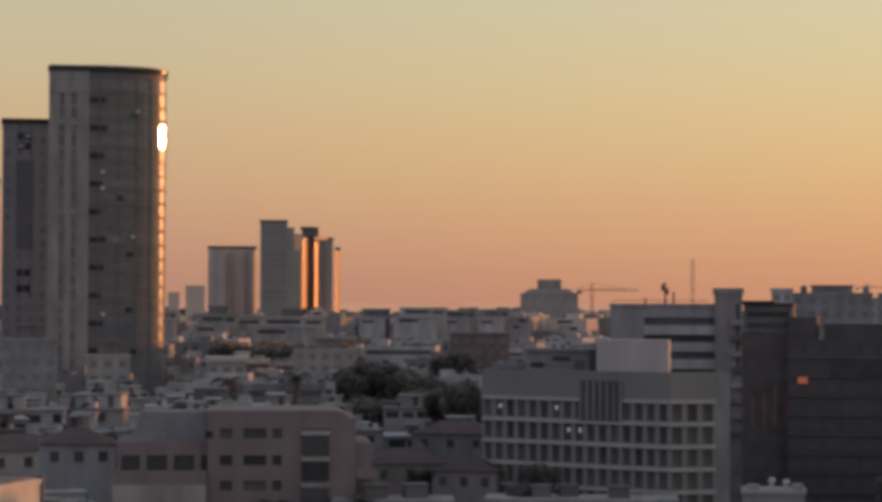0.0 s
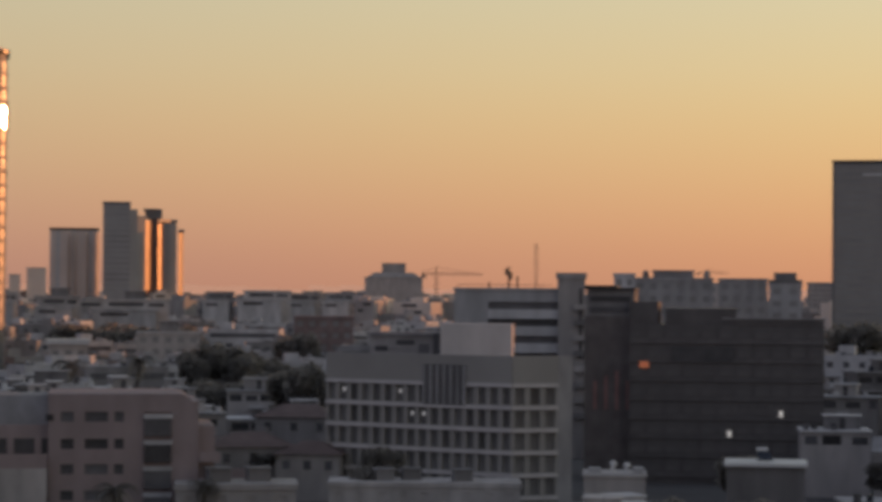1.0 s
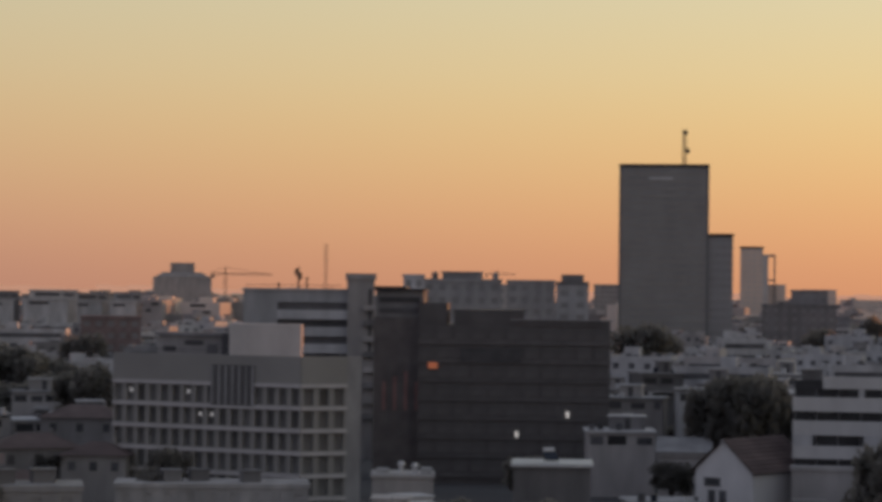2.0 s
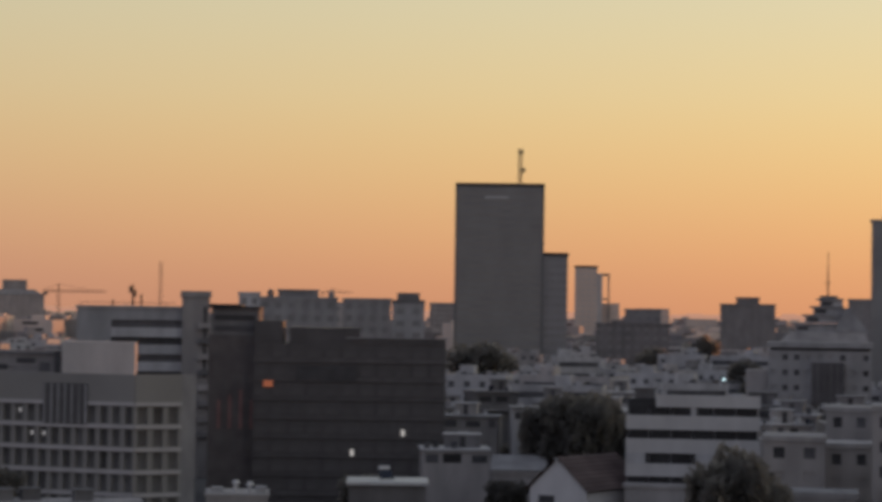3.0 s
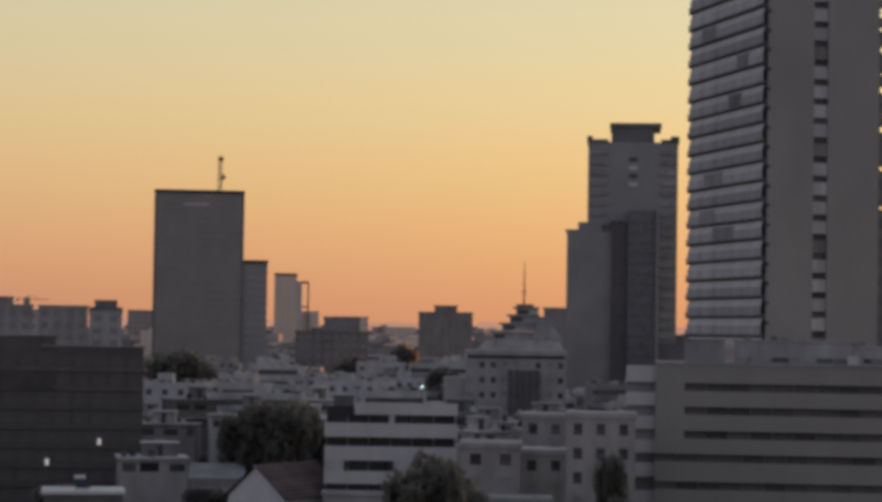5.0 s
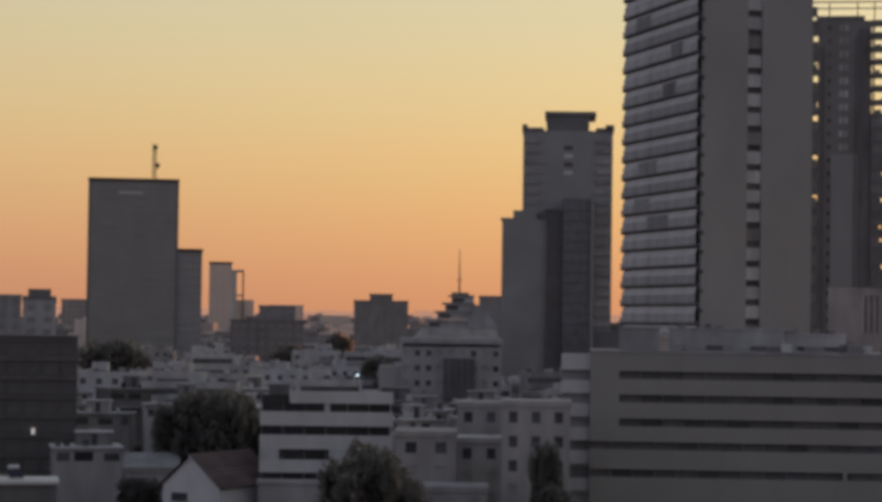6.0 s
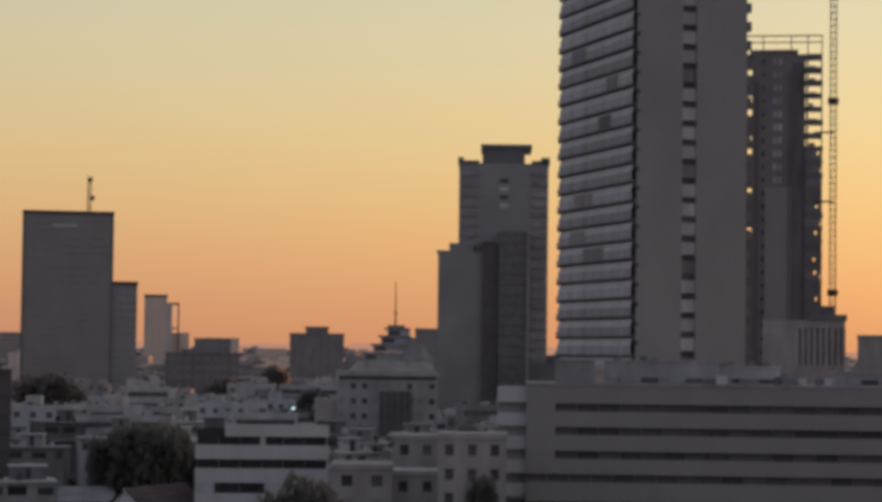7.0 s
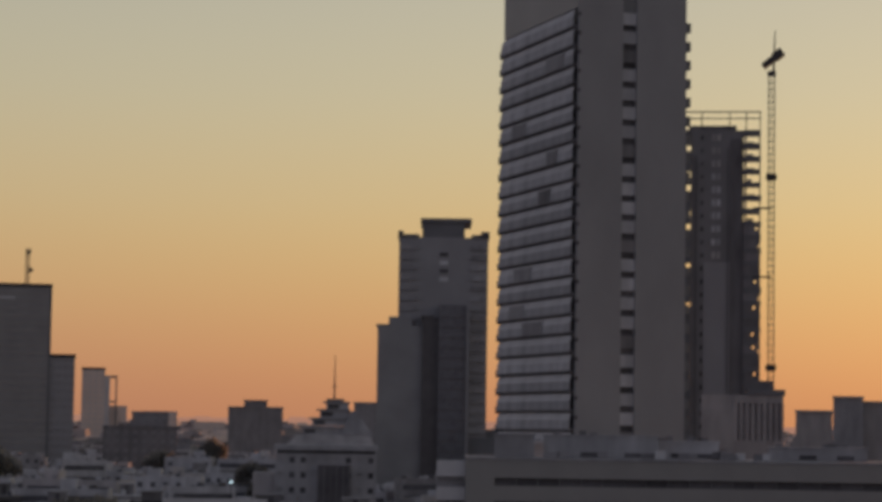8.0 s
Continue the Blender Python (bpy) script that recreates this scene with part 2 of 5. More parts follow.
def roof_top(parent, w, d, h, mat, rng, stair=True):
    rim = Form()
    t, up = 0.25, 0.9
    rim.box(-w / 2, w / 2, 0, t, h, h + up).box(-w / 2, w / 2, d - t, d, h, h + up)
    rim.box(-w / 2, -w / 2 + t, t, d - t, h, h + up).box(w / 2 - t, w / 2, t, d - t, h, h + up)
    part("parapet", rim, mat, parent)
    part("roof", Form().box(-w / 2 + t, w / 2 - t, t, d - t, h - 0.05, h + 0.06), ROOF, parent)
    if stair:
        s = Form()
        x = rng.uniform(-w * 0.25, w * 0.25)
        s.box(x - 1.8, x + 1.8, d * 0.45, d * 0.45 + 4, h + 0.06, h + 2.6)
        s.box(x - 2.0, x + 2.0, d * 0.45 - 0.2, d * 0.45 + 4.2, h + 2.6, h + 2.8)
        hut = part("stair_housing", s, mat, parent)
        part("door", Form().box(x - 0.45, x + 0.45, d * 0.45 - 0.05, d * 0.45, h + 0.06, h + 2.1), DIM, hut, "dark steel roof door")
    if stair and w > 12:
        x, y, wide = rng.uniform(-w * 0.2, w * 0.2), d * 0.12, rng.uniform(2.4, 4.5)
        shade = part("roof_shelter", Form().box(x - wide, x + wide, y, y + 3.0, h + 2.15, h + 2.3), rng.choice((TANK, WHITE, GREY)), parent)
        for px in (x - wide + 0.15, x + wide - 0.15):
            part("post", Form().box(px - 0.06, px + 0.06, y + 0.1, y + 0.22, h, h + 2.15), STEEL, shade)
    junk = Form()
    for _ in range(9):
        x, y, s_ = rng.uniform(-w * 0.42, w * 0.42), rng.uniform(0.8, d * 0.42), rng.uniform(0.25, 0.7)
        junk.box(x - s_, x + s_, y, y + s_, h + 0.06, h + rng.uniform(0.4, 1.5))
    for _ in range(3):
        x, y = rng.uniform(-w * 0.42, w * 0.42), rng.uniform(0.8, d * 0.8)
        junk.pole((x, y, h), (x, y, h + rng.uniform(1.5, 3.2)), 0.05, n=4)
        junk.box(x - 0.5, x + 0.5, y - 0.03, y + 0.03, h + 1.45, h + 1.5)
    part("roof_clutter", junk, rng.choice((TANK, DIM, GREY)), parent, "", "stuff")


def low_house(rng, w, d, floors, style, mat, near):
    """A flat-roofed apartment house; style: punched windows, ribbon windows or balconies."""
    fh = 3.1
    h = floors * fh
    top = thing("apartment_house", Matrix(), "", "house")
    wall = Form().box(-w / 2, w / 2, 0.3, d, 0, h)
    glass = Form()
    bays = max(3, round(w / 3.2))
    if style == "ribbon":
        opens = facade(wall, -w / 2, w / 2, 0, floors, fh, 2, sill=1.5, head=0.4, pier=0.8)
    else:
        opens = facade(wall, -w / 2, w / 2, 0, floors, fh, bays, sill=1.0, head=0.6, pier=w / bays * rng.uniform(0.4, 0.6))
    ring = Matrix.Translation((w / 2, 0, 0)) @ Matrix.Rotation(radians(90), 4, "Z")
    side = [(x, z, min(ww, 1.4), hh) for x, z, ww, hh in facade(Form(), 0.5, d - 0.5, 0, floors, fh, 3, sill=1.1, head=0.7, pier=2.0)]
    for x, z, ww, hh in side:
        for s in (-1, 1):
            glass.box(s * w / 2 - 0.05, s * w / 2 + 0.05, x - ww / 2, x + ww / 2, z - hh / 2, z + hh / 2)
    if style == "balcony":
        for k in range(1, floors):
            for s in (-1, 1):
                x = s * w * 0.27
                slab = part("balcony", Form().box(x - w * 0.16, x + w * 0.16, -1.3, 0, k * fh - 0.18, k * fh), mat, top)
                b = Form().box(x - w * 0.16, x + w * 0.16, -1.3, -1.18, k * fh, k * fh + 0.95)
                b.box(x - w * 0.16, x - w * 0.16 + 0.1, -1.18, 0, k * fh, k * fh + 0.95).box(x + w * 0.16 - 0.1, x + w * 0.16, -1.18, 0, k * fh, k * fh + 0.95)
                part("balustrade", b, mat, slab)
    part("wall", wall, mat, top)
    for _ in range(3):
        x, k = rng.uniform(-w * 0.4, w * 0.4), rng.randrange(max(1, floors - 2), floors)
        unit = part("air_conditioner", Form().box(x - 0.42, x + 0.42, -0.38, 0, k * fh + 0.25, k * fh + 0.85), TANK, top, "white air conditioner box")
        part("grille", Form().box(x - 0.26, x + 0.26, -0.4, -0.38, k * fh + 0.32, k * fh + 0.78), DIM, unit)
    if near:
        high = [o for o in opens if o[1] > h - 2 * fh]
        put_panes(high, top, GLASS)
        joined_panes([o for o in opens if o[1] <= h - 2 * fh], glass)
    else:
        joined_panes(opens, glass)
    part("window_glass", glass, GLASS, top, "", "stuff")
    roof_top(top, w, d, h, mat, rng)
    return top


def water_heater():
    """A roof-top solar water heater."""
    top = thing("solar_water_heater", Matrix(), "white solar water heater with dark collector panel on a flat roof", "water heater", "roof-top water heaters")
    part("tank", Form().pole((-0.7, 0.6, 1.5), (0.7, 0.6, 1.5), 0.32, n=10), TANK, top)
    part("collector_panel", Form().face((-0.9, -0.8, 0.25), (0.9, -0.8, 0.25), (0.9, 0.35, 1.3), (-0.9, 0.35, 1.3)).face((-0.9, 0.41, 1.26), (0.9, 0.41, 1.26), (0.9, -0.74, 0.2), (-0.9, -0.74, 0.2)), PANEL, top)
    part("stand", Form().box(-0.65, -0.58, 0.55, 0.62, 0, 1.25).box(0.58, 0.65, 0.55, 0.62, 0, 1.25).box(-0.8, -0.74, -0.75, -0.69, 0, 0.25).box(0.74, 0.8, -0.75, -0.69, 0, 0.25), STEEL, top)
    return top


def leafy_tree(rng, height, spread, count=3200, size=0.52):
    """A broad-leaved tree: tapered trunk, limbs and a crown of many small leaf sprays in uneven lobes."""
    top = thing("tree", Matrix(), "dark leafy broad-crowned tree between the houses", "tree", "city trees")
    t = Form().pole((0, 0, 0), (0.1, 0, height * 0.4), height * 0.03, height * 0.02, 8)
    lobes = []
    for i in range(11):
        a, r = rng.uniform(0, 6.283), spread * rng.uniform(0.1, 0.62)
        p = Vector((r * math.cos(a), r * math.sin(a), height * rng.uniform(0.5, 0.82)))
        lobes.append((p, spread * rng.uniform(0.28, 0.5), height * rng.uniform(0.1, 0.2)))
        t.pole((0.05, 0, height * rng.uniform(0.25, 0.4)), tuple(p), height * 0.012, height * 0.004, 5)
    part("trunk", t, BARK, top)
    c = Form()
    for i in range(count):
        p, r, v = lobes[i % len(lobes)]
        d = Vector((rng.gauss(0, 1), rng.gauss(0, 1), rng.gauss(0, 1))).normalized() * rng.uniform(0.35, 1.06)
        q = p + Vector((d.x * r, d.y * r, d.z * v))
        u = Vector((rng.gauss(0, 1), rng.gauss(0, 1), rng.gauss(0, 1))).normalized()
        w = u.orthogonal().normalized()
        s = size * rng.uniform(0.5, 1.3)
        c.face(q - u * s, q + w * s * 0.6, q + u * s, q - w * s * 0.6)
    part("crown", c, LEAF, top)
    return top


def palm_tree(rng, height):
    top = thing("palm_tree", Matrix(), "tall dark palm tree with drooping fronds", "palm tree", "city palms")
    part("trunk", Form().pole((0, 0, 0), (0.3, 0, height), 0.28, 0.2, 8), BARK, top)
    c = Form()
    for i in range(34):
        a, up = rng.uniform(0, 6.283), rng.uniform(-0.6, 1.1)
        o, last = Vector((math.cos(a), math.sin(a), 0)), Vector((0.3, 0, height))
        for k in range(5):
            nxt = last + (o * math.cos(up) + Vector((0, 0, math.sin(up)))) * 0.62
            up -= 0.42
            side = Vector((-o.y, o.x, 0)) * 0.32 * (1 - k * 0.16)
            dip = Vector((0, 0, -0.12))
            c.face(last, last + side + dip, nxt + side * 0.8 + dip, nxt).face(last, nxt, nxt - side * 0.8 + dip, last - side + dip)
            last = nxt
    part("fronds", c, LEAF, top)
    return top


def lattice(form, x, y, z0, z1, s, step, r):
    """A square lattice mast."""
    c = [(x - s, y - s), (x + s, y - s), (x + s, y + s), (x - s, y + s)]
    for p in c:
        form.box(p[0] - r, p[0] + r, p[1] - r, p[1] + r, z0, z1)
    z, k = z0, 0
    while z + step <= z1 + 0.01:
        for i in range(4):
            a, b = c[i], c[(i + 1) % 4]
            if k % 2:
                a, b = b, a
            form.pole((*a, z), (*b, z + step), r * 0.4, n=4)
            form.pole((*c[i], z), (*c[(i + 1) % 4], z), r * 0.6, n=4)
        z += step
        k += 1
    return form


# ---- ground and distance ----
bm = bmesh.new()
bmesh.ops.create_grid(bm, x_segments=24, y_segments=24, size=6500)
me = bpy.data.meshes.new("ground")
bm.to_mesh(me)
bm.free()
me.materials.append(EARTH)
tagged(new("ground", me), "dark streets and yards between the houses", "ground", "", "structure")

rng = random.Random(7)
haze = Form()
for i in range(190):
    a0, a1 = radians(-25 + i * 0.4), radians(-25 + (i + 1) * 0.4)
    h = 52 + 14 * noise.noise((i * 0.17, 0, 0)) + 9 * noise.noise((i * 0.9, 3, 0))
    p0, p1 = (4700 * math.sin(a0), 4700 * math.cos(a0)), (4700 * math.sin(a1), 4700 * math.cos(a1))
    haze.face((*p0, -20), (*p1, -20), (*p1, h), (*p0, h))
# the backdrop glows by itself: haze light is put into its emission
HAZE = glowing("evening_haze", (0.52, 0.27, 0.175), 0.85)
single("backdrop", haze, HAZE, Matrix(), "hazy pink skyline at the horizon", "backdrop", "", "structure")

KEEP = []      # footprints taken: x, y, radius
CLEAR = []     # sight lines kept free: heading from, to, distance, lowest seen elevation


def claim(az0, az1, dist, low, depth=20):
    w = dist * radians(az1 - az0)
    steps = max(1, int(w / 12))
    for i in range(steps + 1):
        a = radians(az0 + (az1 - az0) * i / steps)
        for k in (0.25, 0.75):
            d = dist + depth * k
            KEEP.append((d * math.sin(a), d * math.cos(a), max(6, depth / 2)))
    CLEAR.append((az0, az1, dist, low))


def free(x, y, r):
    return all((x - a) ** 2 + (y - b) ** 2 > (r + c) ** 2 for a, b, c in KEEP)


# ---- tower with the rounded glass end ----
def rounded_tower():
    D = 557
    claim(-11.6, -6.9, D, -1.3, 26)
    top = thing("rounded_tower", spot(-8.48, D), "tall grey tower with a rounded bronze glass end catching sun", "tower")
    H, fh = 89.5, 3.44
    top_z = H + 1.9
    flat = Form().box(-14.4, -4.6, 0.5, 22, 0, top_z)
    for x0, x1 in ((-14.4, -11.9), (-10.6, -8.9), (-7.7, -4.6)):
        flat.box(x0, x1, 0, 0.5, 0, top_z)
    flat.box(-14.4, -4.6, -0.1, 0.5, H - 3.5, top_z)
    for z in (33, 56, 78):
        flat.box(-14.4, -4.6, -0.06, 0.5, z, z + 1.4)
    part("pier_wall", flat, CREAM, top, "grey stone-clad piers")
    for k in range(25):
        for x in (-11.25, -8.3):
            part("window", WIN_SLIT, CLAD_DARK, top).matrix_basis = Matrix.Translation((x, 0.42, k * fh + 1.9))
    a, b, n = 19.0, 8.5, 12

    def ring(grow):
        pts = [(-4.6 + (a + grow) * math.sin(t), b - (b + grow) * math.cos(t)) for t in (math.pi / 2 * i / n for i in range(n + 1))]
        return pts + [(14.4 + grow, 22), (-4.6, 22)]

    core = Form().prism(ring(-0.3), 0, top_z)
    part("curved_core", core, CLAD_DARK, top)
    rng_t = random.Random(3)
    for k in range(26):
        z = k * fh
        part("window_band", Form().prism(ring(-0.05), z + 0.85, z + fh - 0.02), MIRROR, top)
        part("spandrel", Form().prism(ring(0.08), z, z + 0.83), CLAD_DARK, top)
        # dark recessed windows beside the piers and pale blinds further along
        if k % 2 == 0:
            part("recessed_window", Form().box(-4.5, -4.5 + rng_t.uniform(2.0, 4.2), -0.08, 0.3, z + 1.0, z + 2.4), DEEP, top)
        if rng_t.random() < 0.55:
            x = rng_t.uniform(-1.0, 7.0)
            y = b - (b + 0.1) * math.sqrt(max(0.0, 1 - ((x + 4.6) / (a + 0.1)) ** 2))
            part("drawn_blind", Form().box(x - 0.8, x + 0.8, y - 0.1, y + 0.6, z + 1.0, z + 2.2), rng_t.choice((CLAD, DEEP, CLAD_DARK)), top)
    for i in range(1, 8, 2):
        x, y = ring(0.14)[i]
        part("mullion", Form().box(x - 0.12, x + 0.12, y - 0.05, y + 0.3, 0, H + 0.6), CLAD_DARK, top)
    part("roof_rim", Form().prism(ring(0.45), top_z, top_z + 1.1).box(-14.7, -4.7, -0.35, 22, top_z, top_z + 1.1), DEEP, top, "dark projecting roof rim")
    part("roof_slab", Form().prism(ring(-1.0), top_z + 1.1, top_z + 1.6).box(-14.2, -4.5, 0.6, 21, top_z + 1.1, top_z + 1.5), TANK, top)
    # windows that look lit are white boxes, their light put into the colour
    for x, z in ((-1.2, 62), (-1.2, 66), (6.2, 50), (-0.9, 31), (7.3, 81)):
        part("lit_window", Form().box(x - 0.5, x + 0.5, -0.1, 8, z, z + 1.0), TANK, top)


WIN_SLIT = Form().box(-0.6, 0.6, 0, 0.08, -1.3, 1.3).mesh("window", TINTED)
rounded_tower()


def slab_tower(name, az, D, w, d, H, label, turn=0.0, fh=3.3, wall=CLAD, bays=8, low=-0.3, sill=1.3, pier=0.7, cap=True):
    """A plain high block with a grid of floors."""
    claim(az - math.degrees(w / 2 / D), az + math.degrees(w / 2 / D), D, low, d)
    top = thing(name, spot(az, D, turn), label, "tower")
    floors = int(H / fh)
    z0 = H - floors * fh
    body = Form().box(-w / 2, w / 2, 0.3, d, 0, H)
    if z0 > 0.05:
        body.box(-w / 2, w / 2, 0, 0.3, 0, z0)
    opens = facade(body, -w / 2, w / 2, z0, floors, fh, bays, sill=sill, head=0.3, pier=pier)
    part("wall", body, wall, top)
    if D < 700:
        put_panes([o for o in opens if o[1] > 18], top, TINTED)
    else:
        # towers in the haze tone get pale panes, haze put into the glass colour
        part("window_glass", joined_panes(opens, Form()), BAND if wall is HAZE_ROSE else TINTED, top, "", "stuff")
    side = Form()
    for k in range(floors):
        z = z0 + k * fh
        side.box(-w / 2 - 0.05, w / 2 + 0.05, d * 0.2, d * 0.8, z + sill, z + fh - 0.4)
    part("side_windows", side, TINTED, top, "", "stuff")
    if cap:
        part("roof_rim", Form().box(-w / 2 - 0.3, w / 2 + 0.3, -0.3, d + 0.3, H, H + 1.3), DEEP, top)
    return top


pair = slab_tower("office_tower", -10.53, 585, 11.8, 16, 80.4, "grey tower block with small windows and a cluster of roof vents", bays=4, low=-1.3, pier=1.9)
part("glazed_strip", Form().box(-2.4, 2.0, -0.12, 0.02, 48, 71), CLAD_DARK, pair, "darker glazed strip")
for k, (x, z) in enumerate(((-1.3, 77.2), (0.6, 77.2), (-1.3, 74.6), (0.6, 74.6), (-1.3, 42), (0.6, 42), (-1.3, 38), (0.6, 38))):
    opening = part("vent", Form().box(x - 0.8, x + 0.8, -0.1, 0.02, z - 0.9, z + 0.9), DEEP, pair)
    if k in (1, 2):
        part("vent_cover", Form().box(x - 0.5, x + 0.5, -0.16, -0.1, z - 0.4, z + 0.5), TANK, opening, "white vent cover")
slab_tower("office_tower", -11.75, 605, 12, 16, 66, "grey tower block beside a taller tower", bays=4, low=-1.3, pier=1.4)
pale_tower = slab_tower("apartment_tower", -5.33, 1300, 27.5, 18, 69, "pale distant apartment tower in evening haze", wall=HAZE_ROSE, bays=3, low=-0.12, sill=0.2, pier=7.2)


for x in (-3.6, -0.2, 6.8, 12.6):
    part("angled_bay", Form().prism([(x, -3.0), (x + 1.7, 0.2), (x, 0.2)], 0, 67.5), HAZE_ROSE, pale_tower, "angled bay touched by low sun")


def twin_round_tower():
    """Distant block with angled glass bays on its sunny side."""
    D = 1250
    claim(-4.62, -2.1, D, -0.12, 40)
    top = thing("twin_tower", spot(-4.17, D), "distant grey tower with angled glass bays catching orange sun", "tower")
    part("wall", Form().box(-9.7, 5.2, 0, 24, 0, 82), CLAD, top)
    part("roof_rim", Form().box(-10, 5.5, -0.3, 24.3, 82, 83.6), CLAD_DARK, top, "dark roof rim")
    for z in range(34, 80, 3):
        part("window_band", Form().box(-9.2, 4.8, -0.06, 0.1, z, z + 1.0), TINTED, top)
    part("stepped_side", Form().prism([(5.2, 0), (9.2, 1.6), (9.2, 26), (5.2, 26)], 0, 79.5), CLAD, top)
    part("stepped_side", Form().prism([(9.2, 1.6), (13.9, 5.6), (13.9, 28), (9.2, 28)], 0, 74.8).prism([(8.8, 1.2), (14.4, 5.6), (14.4, 28), (8.8, 28)], 74.8, 76.0), CLAD, top)
    part("glass_bay", Form().prism([(13.9, 5.6), (15.2, 8.0), (16.8, 12.4), (16.8, 30), (13.9, 30)], 0, 73.4), GILT, top, "glass bay lit orange")
    part("dark_core", Form().box(16.8, 20.9, 14.4, 34, 0, 75), TILE, top, "dark red-brown recess")
    part("glass_bay", Form().prism([(20.9, 14.5), (22.2, 16.6), (23.6, 20.4), (23.6, 40), (20.9, 40)], 0, 72), GILT, top, "glass bay lit orange")
    part("grey_bay", Form().prism([(23.6, 20.4), (27.4, 20.8), (31.2, 22.4), (31.2, 40), (23.6, 40)], 0, 72.6), CLAD, top)
    part("roof_edge", Form().prism([(20.6, 14), (28, 24.4), (31.6, 26), (31.6, 40), (20.6, 40)], 73.0, 74.8), CLAD_DARK, top)
    part("roof_house", Form().box(13.6, 23, 18, 30, 74.8, 80.4).box(12.8, 21, 17, 31, 79.2, 80.6), CLAD_DARK, top)
    part("glass_fin", Form().prism([(32.2, 3), (33.2, 5.0), (34.6, 8.6), (34.6, 12), (32.2, 12)], 0, 67), GILT, top)
    part("fin_cap", Form().box(31.9, 35.0, 2.6, 12.4, 67, 68.6), CLAD_DARK, top)


twin_round_tower()


def block(name, az, D, w, d, h, mat, label, turn=0.0, low=None, windows=True, cap=0.0, category="building", z=0.0):
    """A mid-distance building with rows of windows and a roof edge."""
    if low is not None:
        claim(az - math.degrees(w / 2 / D), az + math.degrees(w / 2 / D), D, low, d)
    top = thing(name, spot(az, D, turn, z), label, category)
    body = Form().box(-w / 2, w / 2, 0.2, d, 0, h)
    body.box(-w / 2 - 0.2, w / 2 + 0.2, -0.2, d + 0.2, h, h + 0.7)
    if windows:
        floors, bays = max(1, int(h / 3.2)), max(2, int(w / 3))
        opens = facade(body, -w / 2, w / 2, h - floors * 3.2, floors, 3.2, bays, sill=1.0, head=0.7, pier=w / bays * (0.62 if D < 480 else 0.5), deep=0.2)
        if D < 480:
            put_panes([o for o in opens if o[1] > 12], top, GLASS, y=0.14)
        else:
            # distance haze is put into the paler pane colours
            part("window_glass", joined_panes(opens, Form(), y=0.14), BAND if mat is HAZE_ROSE else TINTED, top, "", "stuff")
        rest = h - floors * 3.2
        if rest > 0.1:
            body.box(-w / 2, w / 2, 0, 0.2, 0, rest)
    part("wall", body, mat, top)
    if cap:
        part("roof_house", Form().box(-w * cap / 2, w * cap / 2, d * 0.3, d * 0.7, h + 0.7, h + 3.2).box(-w * cap / 2 - 0.4, w * cap / 2 + 0.4, d * 0.3 - 0.4, d * 0.7 + 0.4, h + 3.2, h + 3.7), DIM, top)
    return top


block("distant_building", -6.26, 2000, 17, 15, 55, HAZE_ROSE, "pale distant block at the horizon", low=-0.1, windows=False)
block("distant_building", -6.8, 2000, 10, 15, 49, HAZE_ROSE, "small pale distant block at the horizon", low=-0.1, windows=False)
block("distant_building", 2.77, 1500, 38.7, 25, 44.5, CREAM, "broad pale distant building with a raised roof house", low=-0.05, cap=0.46, windows=False)
single("roof_storey", Form().prism([(-18, 0), (18, 0), (18, 20), (-18, 20)], 0, 3.2, [(-13, 2), (13, 2), (13, 18), (-13, 18)]).box(-8, 8, 4, 14, 3.2, 9.6), CREAM, spot(2.77, 1502, 0, 45.2), "stepped pale roof storey on a distant building", "roof house")
for az_, D_, w_, h_, mat_, cap_ in ((-5.68, 850, 15, 31.6, CREAM, 0.5), (-3.79, 860, 26, 30.6, CREAM, 0.3), (-1.65, 1000, 12.5, 34.0, GREY, 0.0), (-0.45, 1000, 21, 34.6, CREAM, 0.0),
                                    (0.5, 1080, 16, 33.6, CREAM, 0.0), (1.4, 1000, 12.5, 34.0, GREY, 0.0), (-7.0, 900, 9, 33.0, CREAM, 0.0)):
    roofed = block("skyline_house", az_, D_, w_, 12, h_ - 0.8, mat_, "pale flat-roofed house on the skyline", low=-0.45, cap=cap_, windows=False)
    # no openings are cut: veranda shade is painted as flat dark strips
    part("veranda", Form().box(-w_ * 0.38, w_ * 0.12, 0.1, 0.25, h_ - 2.8, h_ - 1.5), GAP, roofed, "flat dark strip painted as a shaded veranda")
    part("veranda", Form().box(w_ * 0.2, w_ * 0.42, 0.1, 0.25, h_ - 3.0, h_ - 1.7), GAP, roofed, "flat dark strip painted as a shaded veranda")
    part("front_wing", Form().box(-w_ * 0.62, w_ * 0.3, -5, 0.1, 0, h_ - 4.6).box(-w_ * 0.66, w_ * 0.34, -5.4, 0.1, h_ - 4.6, h_ - 4.0), WHITE, roofed, "lower white front wing")
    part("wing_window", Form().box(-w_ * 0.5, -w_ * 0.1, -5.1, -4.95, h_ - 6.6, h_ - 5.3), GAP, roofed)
block("distant_building", 13.59, 1500, 17, 20, 43, CREAM, "low pale distant building beside a tower", low=-0.2)


